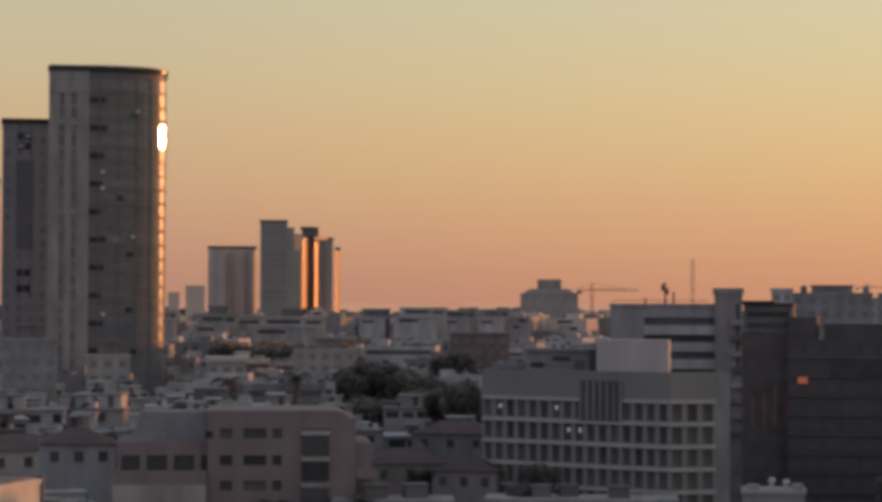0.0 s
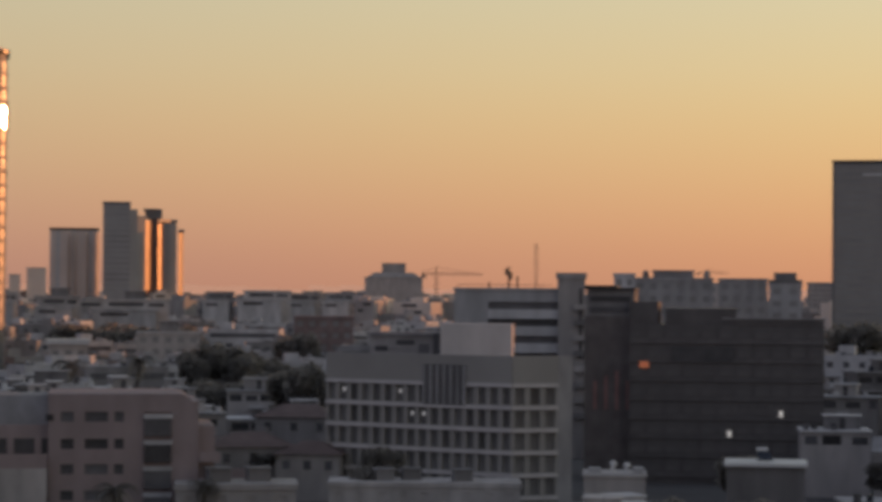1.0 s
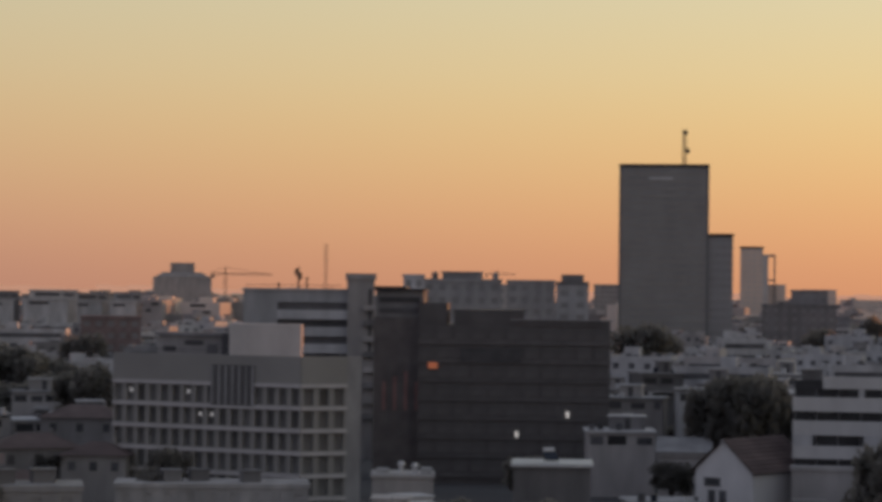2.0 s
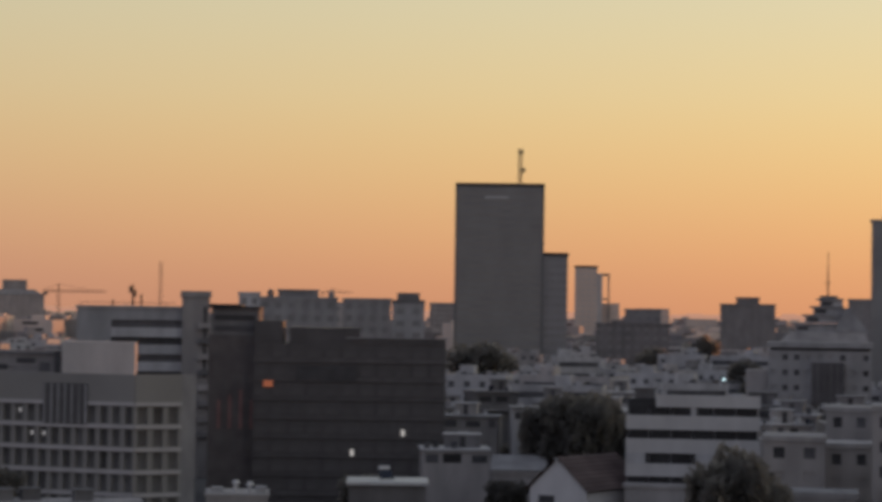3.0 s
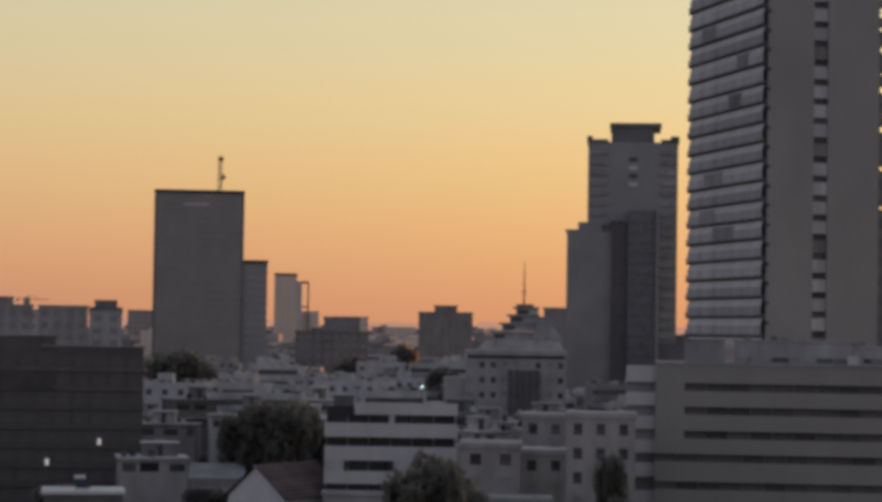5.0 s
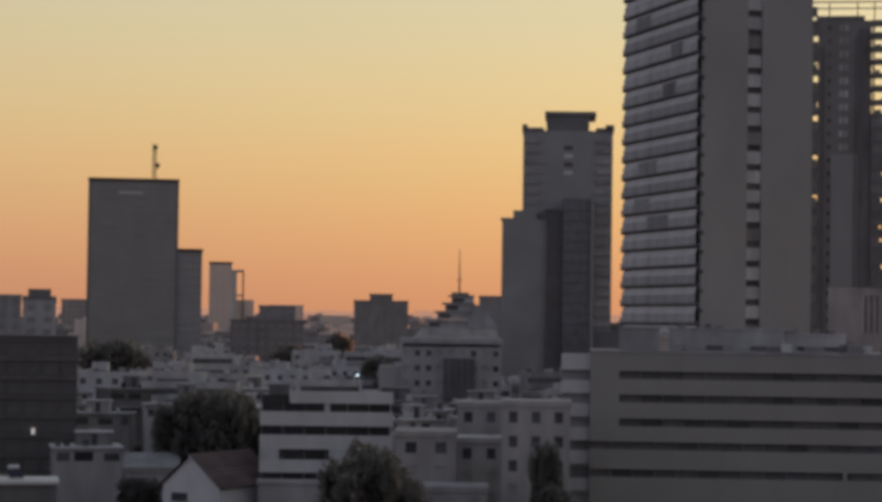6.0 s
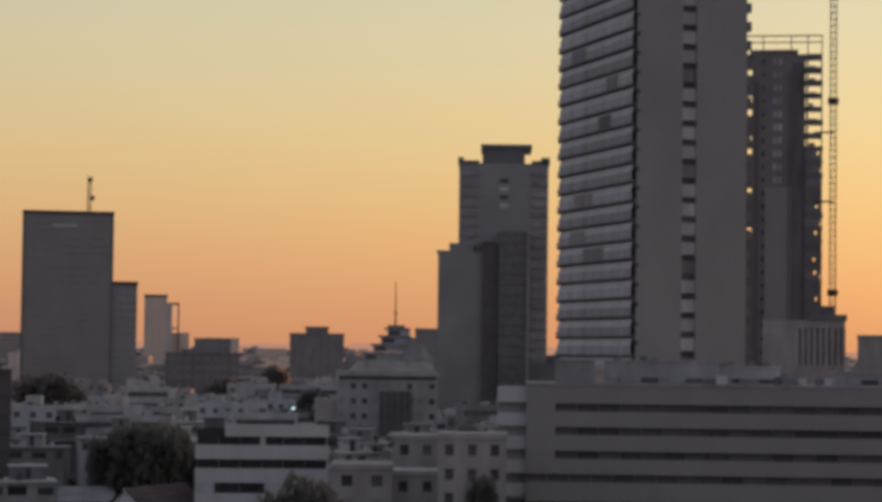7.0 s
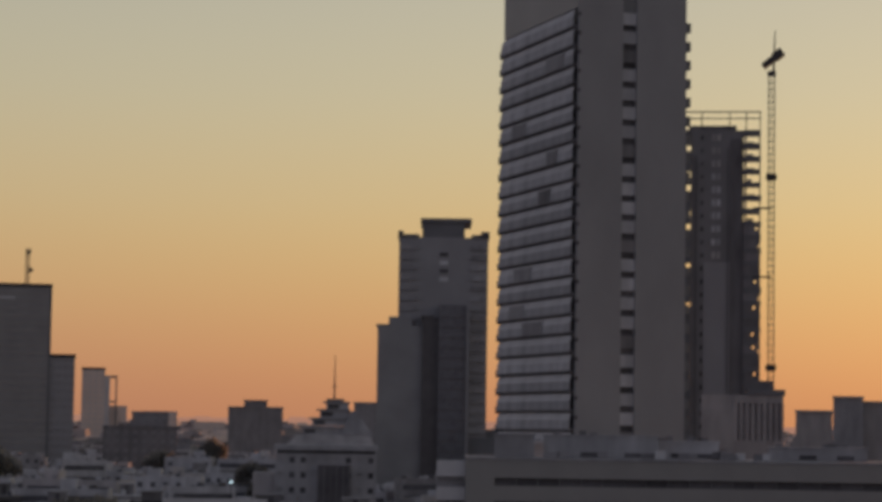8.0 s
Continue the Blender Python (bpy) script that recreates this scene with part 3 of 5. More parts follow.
# ---- white office with ribbon windows behind the stone office ----
def ribbon_office():
    D = 450
    claim(4.33, 7.7, D, -1.4, 22)
    top = thing("ribbon_office", spot(5.8, D), "white office building with long dark ribbon windows", "office building")
    body = Form().box(-11.6, 11.6, 0.6, 20, 0, 33.4).box(-11.6, -4.8, 0, 0.6, 0, 33.4).box(-11.8, 11.8, -0.2, 20.2, 33.4, 34.0)
    part("parapet_band", Form().box(-4.8, 11.6, 0, 0.6, 31.2, 33.4), WHITE, top)
    for k in range(9):
        part("parapet_band", Form().box(-4.8, 11.6, -0.3, 0.6, 31.2 - k * 3.4 - 3.4, 31.2 - k * 3.4 - 1.5), WHITE, top)
    part("wall", body, WHITE, top)
    for k in range(9):
        part("ribbon_window", Form().box(-4.8, 11.6, 0.45, 0.55, 31.2 - k * 3.4 - 1.5, 31.2 - k * 3.4), GAP, top)
    part("stair_tower", Form().box(9.2, 14.6, -1.5, 6, 0, 35.9).box(8.9, 14.9, -1.8, 6.3, 35.9, 37.1), CREAM, top, "white stair tower")
    part("slit_window", Form().box(13.4, 14.0, -1.56, -1.4, 20, 34), GAP, top)
    for k in range(8):
        part("stair_balcony", Form().box(12.4, 15.0, -2.4, -1.5, 8 + k * 3.1, 9.1 + k * 3.1), CREAM if k % 2 else DIM, top)
    part("roof_rail", Form().box(-11, 8, 1.0, 1.1, 34.6, 34.7).box(-11, -10.9, 1, 1.1, 34, 34.7).box(-2, -1.9, 1, 1.1, 34, 34.7).box(6, 6.1, 1, 1.1, 34, 34.7), STEEL, top)
    m = thing("antenna_mast", spot(5.72, 455, 0, 34.0), "dark roof antenna mast with dishes", "antenna")
    part("pole", Form().pole((0, 0, 0), (0, 0, 4.4), 0.25, 0.15), STEEL, m)
    part("aerial", Form().pole((-0.5, 0, 2.6), (-0.5, 0, 4.0), 0.28).pole((0.45, 0, 1.8), (0.45, 0, 3.2), 0.25).pole((1.7, 0, 0), (1.7, 0, 2.4), 0.2).pole((-4, 0, 0), (-4, 0, 1.2), 0.2), STEEL, m)


ribbon_office()


# ---- stone office with a deep window grid ----
def stone_office():
    A, B, C = Vector((6.65, 355.9)), Vector((34.3, 336.3)), Vector((41.4, 338.0))
    claim(0.9, 7.4, 330, -4.6, 44)
    top = thing("stone_office", Matrix.Translation((0, 0, 0)), "pale stone office building with a deep grid of dark windows", "office building")
    H, z0, fh = 23.2, 1.7, 3.4
    ab, bc = B - A, C - B
    back = Vector((ab.y, -ab.x)).normalized() * -19
    E_ = C + Vector((2.3, 0.85))
    inner = [A, B, C, E_, E_ + Vector((1.5, 14)), A + back]
    c = sum(inner, Vector((0, 0))) / 6
    shrunk = [p + (c - p).normalized() * 2.6 for p in inner]
    part("core", Form().prism([tuple(p) for p in shrunk], 0, H - 0.8), GREY, top)

    def face(p, q, bays, pier):
        d = q - p
        m = Matrix.Translation((p.x, p.y, 0)) @ Matrix.Rotation(math.atan2(d.y, d.x), 4, "Z")
        f = Form()
        opens = facade(f, 0, d.length, z0, 5, fh, bays, sill=0.5, head=0.3, pier=pier, deep=0.9, m=m)
        f.box(0, d.length, 0.1, 0.9, 0, z0, m).box(0, d.length, -0.12, 0.8, z0 + 5 * fh, H, m)
        for k in range(6):
            part("slab_edge", Form().box(0, d.length, -0.25, 0.4, z0 + k * fh - 0.22, z0 + k * fh + 0.36, m), STONE, top)
        part("facade_grid", f, CONC, top, "grey stone grid of piers")
        put_panes(opens, top, OFFICE, y=0.45, m=m)
        return m, d.length

    m, length = face(A, B, 16, 0.8)
    face(B, C, 3, 0.9)
    for i in range(7):
        part("louvre_fin", Form().box(18.2 + i * 1.2, 18.6 + i * 1.2, -0.4, 0.0, 15.6, 21.6, m), GREY, top)
    part("louvre_recess", Form().box(18.1, 25.9, -0.26, -0.2, 15.5, 21.7, m), OFFICE, top)
    w = C - E_
    m3 = Matrix.Translation((C.x, C.y, 0)) @ Matrix.Rotation(math.atan2(-w.y, -w.x), 4, "Z")
    part("side_wall", Form().box(0, w.length, 0, 0.8, 0, H, m3), GREY, top)
    part("roof_house", Form().box(-5.6, 5.6, 0, 8, H - 0.8, 27.9, spot(4.89, 350, -3)), STONE, top, "plain stone roof house")
    part("plant_room", Form().box(4, 16, 6.5, 13, H - 0.8, 25.9, m), CREAM, top)
    part("plant_roof", Form().box(3.5, 16.5, 6.0, 13.3, 25.9, 26.4, m), DIM, top)
    for x0, x1, z0_, z1_ in ((9.0, 12.4, 24.4, 25.2), (13.2, 15.0, 23.2, 24.6), (5.0, 7.4, 23.4, 24.2)):
        part("plant_opening", Form().box(x0, x1, 6.4, 6.52, z0_, z1_, m), GAP, top)
    part("roof_rail", Form().box(0.6, 17, 0.6, 0.68, H + 0.7, H + 0.78, m).box(0.6, 17, 0.6, 0.68, H + 0.3, H + 0.36, m), STEEL, top)
    part("plant_louvre", Form().box(16.4, 18.4, 5.5, 6.4, H - 0.8, 26.4, m), GAP, top)
    for x, z in ((3.2, 17.2), (13.7, 17.2), (15.9, 13.8), (18.0, 13.8)):
        part("lit_window", Form().box(x - 0.25, x + 0.25, 0.32, 0.39, z - 0.1, z + 0.55, m), LAMP_DIM, top)


stone_office()


# ---- black glass block ----
def black_block():
    D = 390
    claim(7.7, 13.8, D, -3.7, 34)
    top = thing("dark_office", spot(10.7, D), "black glass office block with stepped roof and few lit windows", "office building")
    part("wall", Form().box(-13, 20.4, 0.3, 28, 0, 27.6), BLACK, top)
    part("roof_storey", Form().box(-6.8, 5.4, 1.2, 24, 27.6, 30.4), BLACK, top)
    part("roof_storey", Form().box(-13, -8, 1.5, 26, 27.6, 31.5), BLACK, top)
    part("tall_wing", Form().box(-20.6, -12.2, 3.2, 24, 0, 33.6), DIM, top, "grey upper storeys of the wing")
    for k in range(2):
        part("wing_window_strip", Form().box(-20.0, -12.9, 3.1, 3.22, 29.6 + k * 1.9, 30.5 + k * 1.9), GAP, top)
    part("parapet", Form().box(5.4, 20.4, 0.1, 0.5, 27.6, 28.6), BLACK, top)
    for k in range(8):
        z = 1.2 + k * 3.3
        part("floor_band", Form().box(-13.1, 20.5, 0.0, 0.3, z, z + 0.9), SMOKE, top)
        for i in range(11):
            part("window", DARK_PANE, SMOKE, top).matrix_basis = Matrix.Translation((-11.5 + i * 3.05, 0.2, z + 2.05))
    part("brown_wing", Form().box(-20.9, -12.5, 2.6, 3.2, 0, 28.9), material("brown_panel", (0.14, 0.124, 0.12), 0.7, vary=0.3), top)
    part("roof_rim", Form().box(-20.9, -15.4, 2.5, 24.3, 33.6, 34.3).box(-15.4, -12, 2.6, 24.2, 33.6, 33.9), DEEP, top)
    # dim reddish window slits, their light put into a dull red colour
    red = material("painted_red_glow", (0.27, 0.15, 0.14), 0.7)
    for i in range(4):
        part("red_panel", Form().box(-19.3 + i * 1.9, -18.7 + i * 1.9, 2.5, 2.58, 12.6, 17.6 + (i % 3) * 0.9), red, top)
        part("grey_panel", Form().box(-18.4 + i * 1.9, -18.0 + i * 1.9, 2.5, 2.58, 8.0, 22.0), SMOKE, top)
    # flat panel: the recess shade is put into its dark colour
    part("roof_recess", Form().box(-5.6, 5.0, -0.06, 0.1, 21.2, 23.8), GAP, top, "flat dark panel painted as a shaded recess under the roof storey")
    part("roof_edge", Form().box(3, 20.8, -0.2, 0.2, 28.6, 28.8), GREY, top)
    for x, z, mat in ((13.1, 12.3, LAMP), (4.3, 8.8, LAMP), (-10.4, 20.6, LAMP_RED)):
        half = 0.8 if mat is LAMP_RED else 0.3
        part("lit_window", Form().box(x - half, x + half, -0.08, 0.0, z - 0.55, z + 0.55), mat, top, "lit window")


DARK_PANE = Form().box(-1.2, 1.2, 0, 0.08, -1.05, 1.05).mesh("window", SMOKE)
black_block()

# roofs behind the black block
for az, D, w, h, mat, lab in ((8.66, 520, 4.8, 37.2, WHITE, "white stair tower above the roofs"), (9.9, 560, 19.6, 36.6, GREY, "grey building with roof huts"),
                              (11.66, 600, 12.8, 36.9, GREY, "grey building with a dark roof line"), (12.72, 600, 8.6, 35.6, WHITE, "pale stair block with a dark cap"),
                              (8.9, 640, 9, 37, CREAM, "cream building with roof hut"), (10.9, 700, 16, 36.5, CREAM, "cream building beyond the dark block")):
    block("roof_block", az, D, w, 12, h, mat, lab, low=-0.4, cap=0.0)
part_caps = Form().box(-4.4, 4.4, -0.3, 12, 0, 1.0).box(-3, 3, 2, 9, 1.0, 2.9)
single("roof_house", part_caps, DIM, spot(12.72, 600, 0, 36.3), "dark flat cap on a pale stair block", "roof house")
single("roof_house", Form().box(-5, 5, 0, 6, 0, 1.5).box(-5.3, 5.3, -0.3, 6.3, 1.5, 1.9), DIM, spot(9.9, 563, 0, 37.3), "low dark roof house with projecting slab", "roof house")
for az, w in ((9.2, 0.8), (10.3, 1.2), (10.75, 0.8)):
    single("water_tank", Form().pole((0, 0, 0), (0, 0, 1.4), w, n=10).pole((0, 0, 1.4), (0, 0, 1.9), w, w * 0.3, n=10), DIM, spot(az, 566, 0, 37.3), "small dark roof water tank", "water tank", "roof tanks")


# ---- plain slab tower with the antenna ----
def plain_tower():
    D = 950
    top = slab_tower("slab_tower", 15.025, D, 37.4, 20, 89.2, "tall plain grey slab tower with a dark roof edge", wall=CONC, bays=27, fh=3.1, sill=0.7, pier=0.35, low=-0.25)
    part("edge_pier", Form().box(-18.9, -17.9, -0.15, 0.3, 0, 89.2), CLAD_DARK, top)
    part("edge_pier", Form().box(17.9, 18.9, -0.15, 0.3, 0, 89.2), CLAD_DARK, top)
    part("roof_sign", Form().box(-6.4, 3.6, -0.12, 0.0, 84, 84.9), TANK, top, "pale sign bar under the roof edge")
    m = thing("antenna_mast", spot(15.53, D + 6, 0, 90.5), "lattice antenna mast with dishes on a tower roof", "antenna")
    part("mast", lattice(Form(), 0, 0, 0, 15.4, 0.7, 1.5, 0.16), STEEL, m)
    part("dish", Form().pole((1.2, -0.6, 6.0), (1.2, 0.6, 6.0), 1.1, n=12), STEEL, m)
    part("dish", Form().pole((0.4, -1.2, 13.6), (0.4, -0.6, 13.6), 1.0, n=12), STEEL, m)


plain_tower()
slab_tower("office_tower", 16.47, 951, 10.2, 16, 60, "dark narrow tower beside the slab tower", wall=CLAD, bays=4, low=-0.2, pier=0.6)
t = slab_tower("distant_tower", 17.25, 1400, 14, 14, 66, "hazy distant tower with a steel frame at its side", wall=HAZE_ROSE, bays=4, low=-0.3, pier=2.2, sill=2.0)
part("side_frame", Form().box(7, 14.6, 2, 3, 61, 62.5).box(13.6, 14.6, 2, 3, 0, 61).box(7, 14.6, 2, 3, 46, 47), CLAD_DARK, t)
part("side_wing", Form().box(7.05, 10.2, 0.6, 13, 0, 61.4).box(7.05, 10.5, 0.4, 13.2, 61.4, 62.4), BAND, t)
part("low_wing", Form().box(10.3, 21, 4, 12, 0, 44), HAZE_ROSE, t)
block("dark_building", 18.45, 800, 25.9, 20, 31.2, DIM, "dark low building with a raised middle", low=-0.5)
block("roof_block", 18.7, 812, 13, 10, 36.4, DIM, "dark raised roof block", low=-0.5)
block("distant_building", 18.95, 1500, 22, 14, 41, HAZE_ROSE, "pale hazy building beyond dark roofs", low=-0.2)
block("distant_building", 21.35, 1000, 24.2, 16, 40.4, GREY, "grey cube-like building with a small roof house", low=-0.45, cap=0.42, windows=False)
block("distant_building", 20.2, 2200, 30, 14, 36, HAZE_ROSE, "low hazy building at the horizon", low=-0.1)
block("distant_building", 24.3, 900, 14, 14, 42, GREY, "grey building behind the stepped block", low=-0.4)


# ---- stepped terrace building with a mast ----
def terraced():
    D = 640
    claim(22.1, 24.5, D, -0.5, 20)
    top = thing("terraced_building", spot(23.26, D), "pale stepped terrace building with dark set-back floors", "building")
    part("base_storeys", Form().box(-12.4, 12.4, 0, 18, 0, 27.5), WHITE, top)
    part("roof_window", Form().box(-2.0, 5.2, -0.1, 0.1, 19.2, 24.6), GAP, top, "large dark window")
    part("window_band", Form().box(-11.6, 11.6, -0.1, 0.1, 26.2, 26.8), GAP, top)
    for x_ in (-8.4, 8.6):
        part("window", Form().box(x_ - 1, x_ + 1, -0.1, 0.1, 22.6, 23.6), GLASS, top)
    part("roof_storey", Form().prism([(-12.0, 0.6), (12.4, 0.6), (12.4, 17.5), (-12.0, 17.5)], 27.5, 30.2, [(-9.6, 2.4), (11.4, 2.4), (11.4, 16), (-9.6, 16)]), CREAM, top, "grey sloping roof storey")
    for k, (x0, x1, z_) in enumerate(((-8.9, 6.4, 30.2), (-6.2, 6.0, 32.7), (-4.0, 5.6, 35.1), (-2.2, 5.4, 37.3))):
        part("set_back_floor", Form().box(x0 + 0.9, x1 - 0.2, 3.4 + k, 13, z_, z_ + 1.9), WHITE, top)
        part("floor_opening", Form().box(x0 + 1.5, x0 + 4.6, 3.3 + k, 3.4 + k, z_ + 0.4, z_ + 1.5), GAP, top)
        part("terrace", Form().box(x0, x1, 2.9 + k, 13.5, z_ + 1.9, z_ + 2.42), GREY, top)
    part("roof_house", Form().box(-1.2, 3.8, 6.6, 11, 39.6, 40.5), DIM, top)
    part("side_gable", Form().prism([(3.0, 2.2), (12.6, 2.2), (12.6, 15), (3.0, 15)], 30.2, 37.0, [(5.6, 4), (7.0, 4), (7.0, 14), (5.6, 14)]), GREY, top, "grey sloping side roof")
    part("mast", Form().pole((1, 8, 40.2), (1, 8, 53), 0.28, 0.1).pole((1, 8, 44), (1, 8, 44.3), 0.7), STEEL, top, "thin steel aerial mast")


terraced()


def white_villa_block():
    D = 480
    claim(21.8, 24.6, D, -1.6, 18)
    top = thing("white_building", spot(23.16, D), "white building with a dark gridded central bay", "building")
    body = Form().box(-10.8, 10.8, 0.3, 16, 0, 26.6)
    body.box(-11.1, 11.1, -0.6, 16.3, 27.3, 28.4)
    opens = facade(body, -10.8, 10.8, 7.4, 6, 3.2, 9, sill=1.2, head=0.8, pier=1.3)
    part("wall", body, WHITE, top)
    put_panes([o for o in opens if o[1] > 14 and abs(o[0]) > 3 and (int(o[0] * 7 + o[1]) % 3)], top, GLASS)
    # shadow under the roof slab painted as a dark strip
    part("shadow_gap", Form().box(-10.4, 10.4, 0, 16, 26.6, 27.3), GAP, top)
    bay = Form().box(-1.8, 5.2, -0.7, 0, 15.2, 24.2)
    part("central_bay", bay, GAP, top, "dark gridded window bay")
    for i in range(6):
        part("mullion", Form().box(-1.8 + i * 1.36, -1.6 + i * 1.36, -0.85, -0.7, 15.2, 24.2), DIM, top)
    part("annex", Form().box(-15.5, -10.9, 2, 12, 0, 22.4), CREAM, top)


white_villa_block()


# ---- white building with bold dark ribbons ----
def striped_house():
    D = 318
    claim(18.2, 21.8, D, -4.3, 18)
    top = thing("striped_building", spot(20.0, D), "white building with bold dark ribbon windows", "building")
    body = Form().box(-9.2, 9.2, 0.8, 16, 0, 21.0)
    for z0, z1 in ((20.2, 21.9), (17.0, 19.0), (13.7, 15.7), (10.4, 12.2), (7.1, 9.0), (0, 5.7)):
        part("parapet_band", Form().box(-5.2 if z1 > 21 else -9.4, 9.4, 0, 0.8, z0, z1), BAND, top)
    body.box(-9.4, -6.6, 0, 0.8, 12.2, 13.7).box(0.4, 3.0, 0, 0.8, 12.2, 13.7)
    part("wall", body, WHITE, top)
    for z0, z1 in ((19.0, 20.2), (15.7, 17.0), (12.2, 13.7), (9.0, 10.4), (5.7, 7.1)):
        for i in range(6):
            part("ribbon_window", Form().box(-9.1 + i * 3.04, -6.2 + i * 3.04, 0.62, 0.72, z0, z1), DEEP, top)
    part("column", Form().box(-0.3, 0.5, 0.2, 0.8, 19.0, 20.2), WHITE, top)
    # notch beside the top band painted dark, its shade put into the colour
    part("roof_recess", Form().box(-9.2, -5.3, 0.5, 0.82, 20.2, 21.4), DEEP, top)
    part("roof_house", Form().box(-8.2, -5.4, 0.9, 6, 21.0, 22.6).box(-8.4, -5.2, 0.7, 6.2, 22.6, 22.8), DIM, top)
    part("roof", Form().box(-6, 9.2, 0.9, 16, 21.0, 21.06), ROOF, top)
    part("low_wing", Form().box(-9.4, 7, -4, 0, 0, 9.0).box(-9.6, 7.2, -4.2, 0, 9.0, 9.5), CREAM, top)


striped_house()


# ---- gabled house ----
def gabled_house():
    D = 318
    claim(15.6, 18.6, D - 6, -4.6, 20)
    top = thing("gabled_house", spot(16.6, D - 4, -33), "white gabled house with a red clay tile roof", "house")
    w, ln, e, r = 9.4, 15, 8.9, 13.0
    f = Form().box(-w / 2, w / 2, 0, ln, 0, e)
    f.face((-w / 2, 0, e), (w / 2, 0, e), (0, 0, r)).face((w / 2, ln, e), (-w / 2, ln, e), (0, ln, r))
    part("wall", f, PALE, top, "white painted walls")
    for s in (-1, 1):
        slope = part("roof_slope", Form().face((s * (w / 2 + 0.4), -0.4, e - 0.5), (s * (w / 2 + 0.4), ln + 0.4, e - 0.5), (0, ln + 0.4, r - 0.05), (0, -0.4, r - 0.05)), TILE, top, "red clay tile roof slope")
        n = 9
        for k in range(n):
            a, b = k / n, (k + 1) / n
            xa, xb = s * (w / 2 + 0.5) * (1 - a), s * (w / 2 + 0.5) * (1 - b)
            za, zb = e - 0.35 + (r - e + 0.5) * a, e - 0.35 + (r - e + 0.5) * b
            q = [(xa, -0.5, za + 0.12), (xa, ln + 0.5, za + 0.12), (xb, ln + 0.5, zb), (xb, -0.5, zb)]
            rf = Form().face(*(q if s > 0 else q[::-1]))
            q2 = [(xa, -0.5, za - 0.1), (xa, ln + 0.5, za - 0.1), (xa, ln + 0.5, za + 0.12), (xa, -0.5, za + 0.12)]
            rf.face(*(q2 if s > 0 else q2[::-1]))
            part("tile_course", rf, TILE, slope)
    for x0, x1, z0, z1 in ((-3.2, -0.6, 6.6, 7.6), (-2.6, -1.4, 4.2, 5.9), (-0.8, 0.4, 4.2, 5.9)):
        win = part("window", Form().box(x0, x1, -0.06, 0.05, z0, z1), GLASS, top)
        part("window_frame", Form().box(x0 - 0.1, x1 + 0.1, -0.1, 0.02, z1, z1 + 0.1).box(x0 - 0.1, x1 + 0.1, -0.14, 0.02, z0 - 0.12, z0), DIM, win)
    part("bargeboard", Form().box(-0.1, 0.1, -0.6, -0.5, r - 0.6, r + 0.1), TANK, top)


gabled_house()
second = block("tiled_house", 15.6, 352, 8, 9, 8.0, CREAM, "cream house with a low tiled gable roof", low=-3.2, windows=False)
part("tile_roof", Form().prism([(-4.5, -0.6), (4.5, -0.6), (4.5, 9.6), (-4.5, 9.6)], 8.7, 10.8, [(-4.3, 4.4), (4.3, 4.4), (4.3, 4.6), (-4.3, 4.6)]), ROOF, second)


# ---- stepped dark tower ----
def stepped_tower():
    D = 700
    claim(24.3, 27.4, D, -1.0, 30)
    top = thing("stepped_tower", spot(25.81, D), "grey stepped tower with a dark glass front and notched roof", "tower")
    x = lambda az: D * radians(az - 25.81)
    H, fh = 92.6, 3.2
    body = Form().box(x(24.93), x(27.23), 4, 28, 0, H)
    part("upper_block", body, CLAD, top)
    for s, e in ((24.9, 25.45), (26.8, 27.26)):
        part("roof_horn", Form().box(x(s), x(s) + 1.6 if s < 25 else x(e), 3.7, 28.3, H, H + 1.9) if s < 25 else Form().box(x(e) - 2.6, x(e), 3.7, 28.3, H, H + 1.9), CLAD_DARK, top)
        part("side_rim", Form().box(x(s), x(e), 3.7, 28.3, H - 0.2, H + 0.9), CLAD_DARK, top)
    part("crown", Form().box(x(25.52), x(26.62), 5, 26, H, 97.4).box(x(25.48), x(26.8), 4.4, 26.6, 97.4, 98.7), CLAD_DARK, top)
    part("left_block", Form().box(x(24.42), x(25.56), 0, 22, 0, 64.2).box(x(24.7), x(25.3), 1, 22, 64.2, 67.2).box(x(24.38), x(24.72), -0.2, 22, 64.2, 64.8), TINTED, top)
    part("glass_front", Form().box(x(25.98), x(26.68), -3, 8, 0, 70.9), MIRROR, top, "dark smoked glass front")
    part("dark_return", Form().box(x(25.56), x(25.98), -1.6, 8, 0, 66.8).box(x(25.52), x(25.86), -1.9, 8, 66.8, 67.6), SMOKE, top, "dark recessed strip beside the glass")
    for k in range(20):
        part("glass_floor_line", Form().box(x(25.98), x(26.68), -3.08, -2.9, 6 + k * fh, 6.35 + k * fh), SMOKE, top)
    part("corner_fin", Form().box(x(26.69), x(26.76), -3.2, 4, 0, 70.9), CLAD, top)
    for k in range(27):
        z = H - 4 - k * fh
        part("side_balcony", Form().box(x(26.78), x(27.2), 3.5, 4, z, z + 1.5), GREY, top)
        if k < 9:
            part("side_balcony", Form().box(x(24.96), x(25.42), 3.5, 4, z, z + 1.5), GREY, top)
    for k in range(4):
        part("vent_slot", Form().box(x(25.98), x(26.2), 3.9, 4.0, 86.5 - k * 2.6, 87.8 - k * 2.6), TANK if k % 2 else GAP, top)
    part("low_wing", Form().box(x(26.7), x(27.6), 2, 20, 0, 29.8).box(x(26.9), x(28.2), 8, 20, 0, 32.4), CLAD_DARK, top)


stepped_tower()


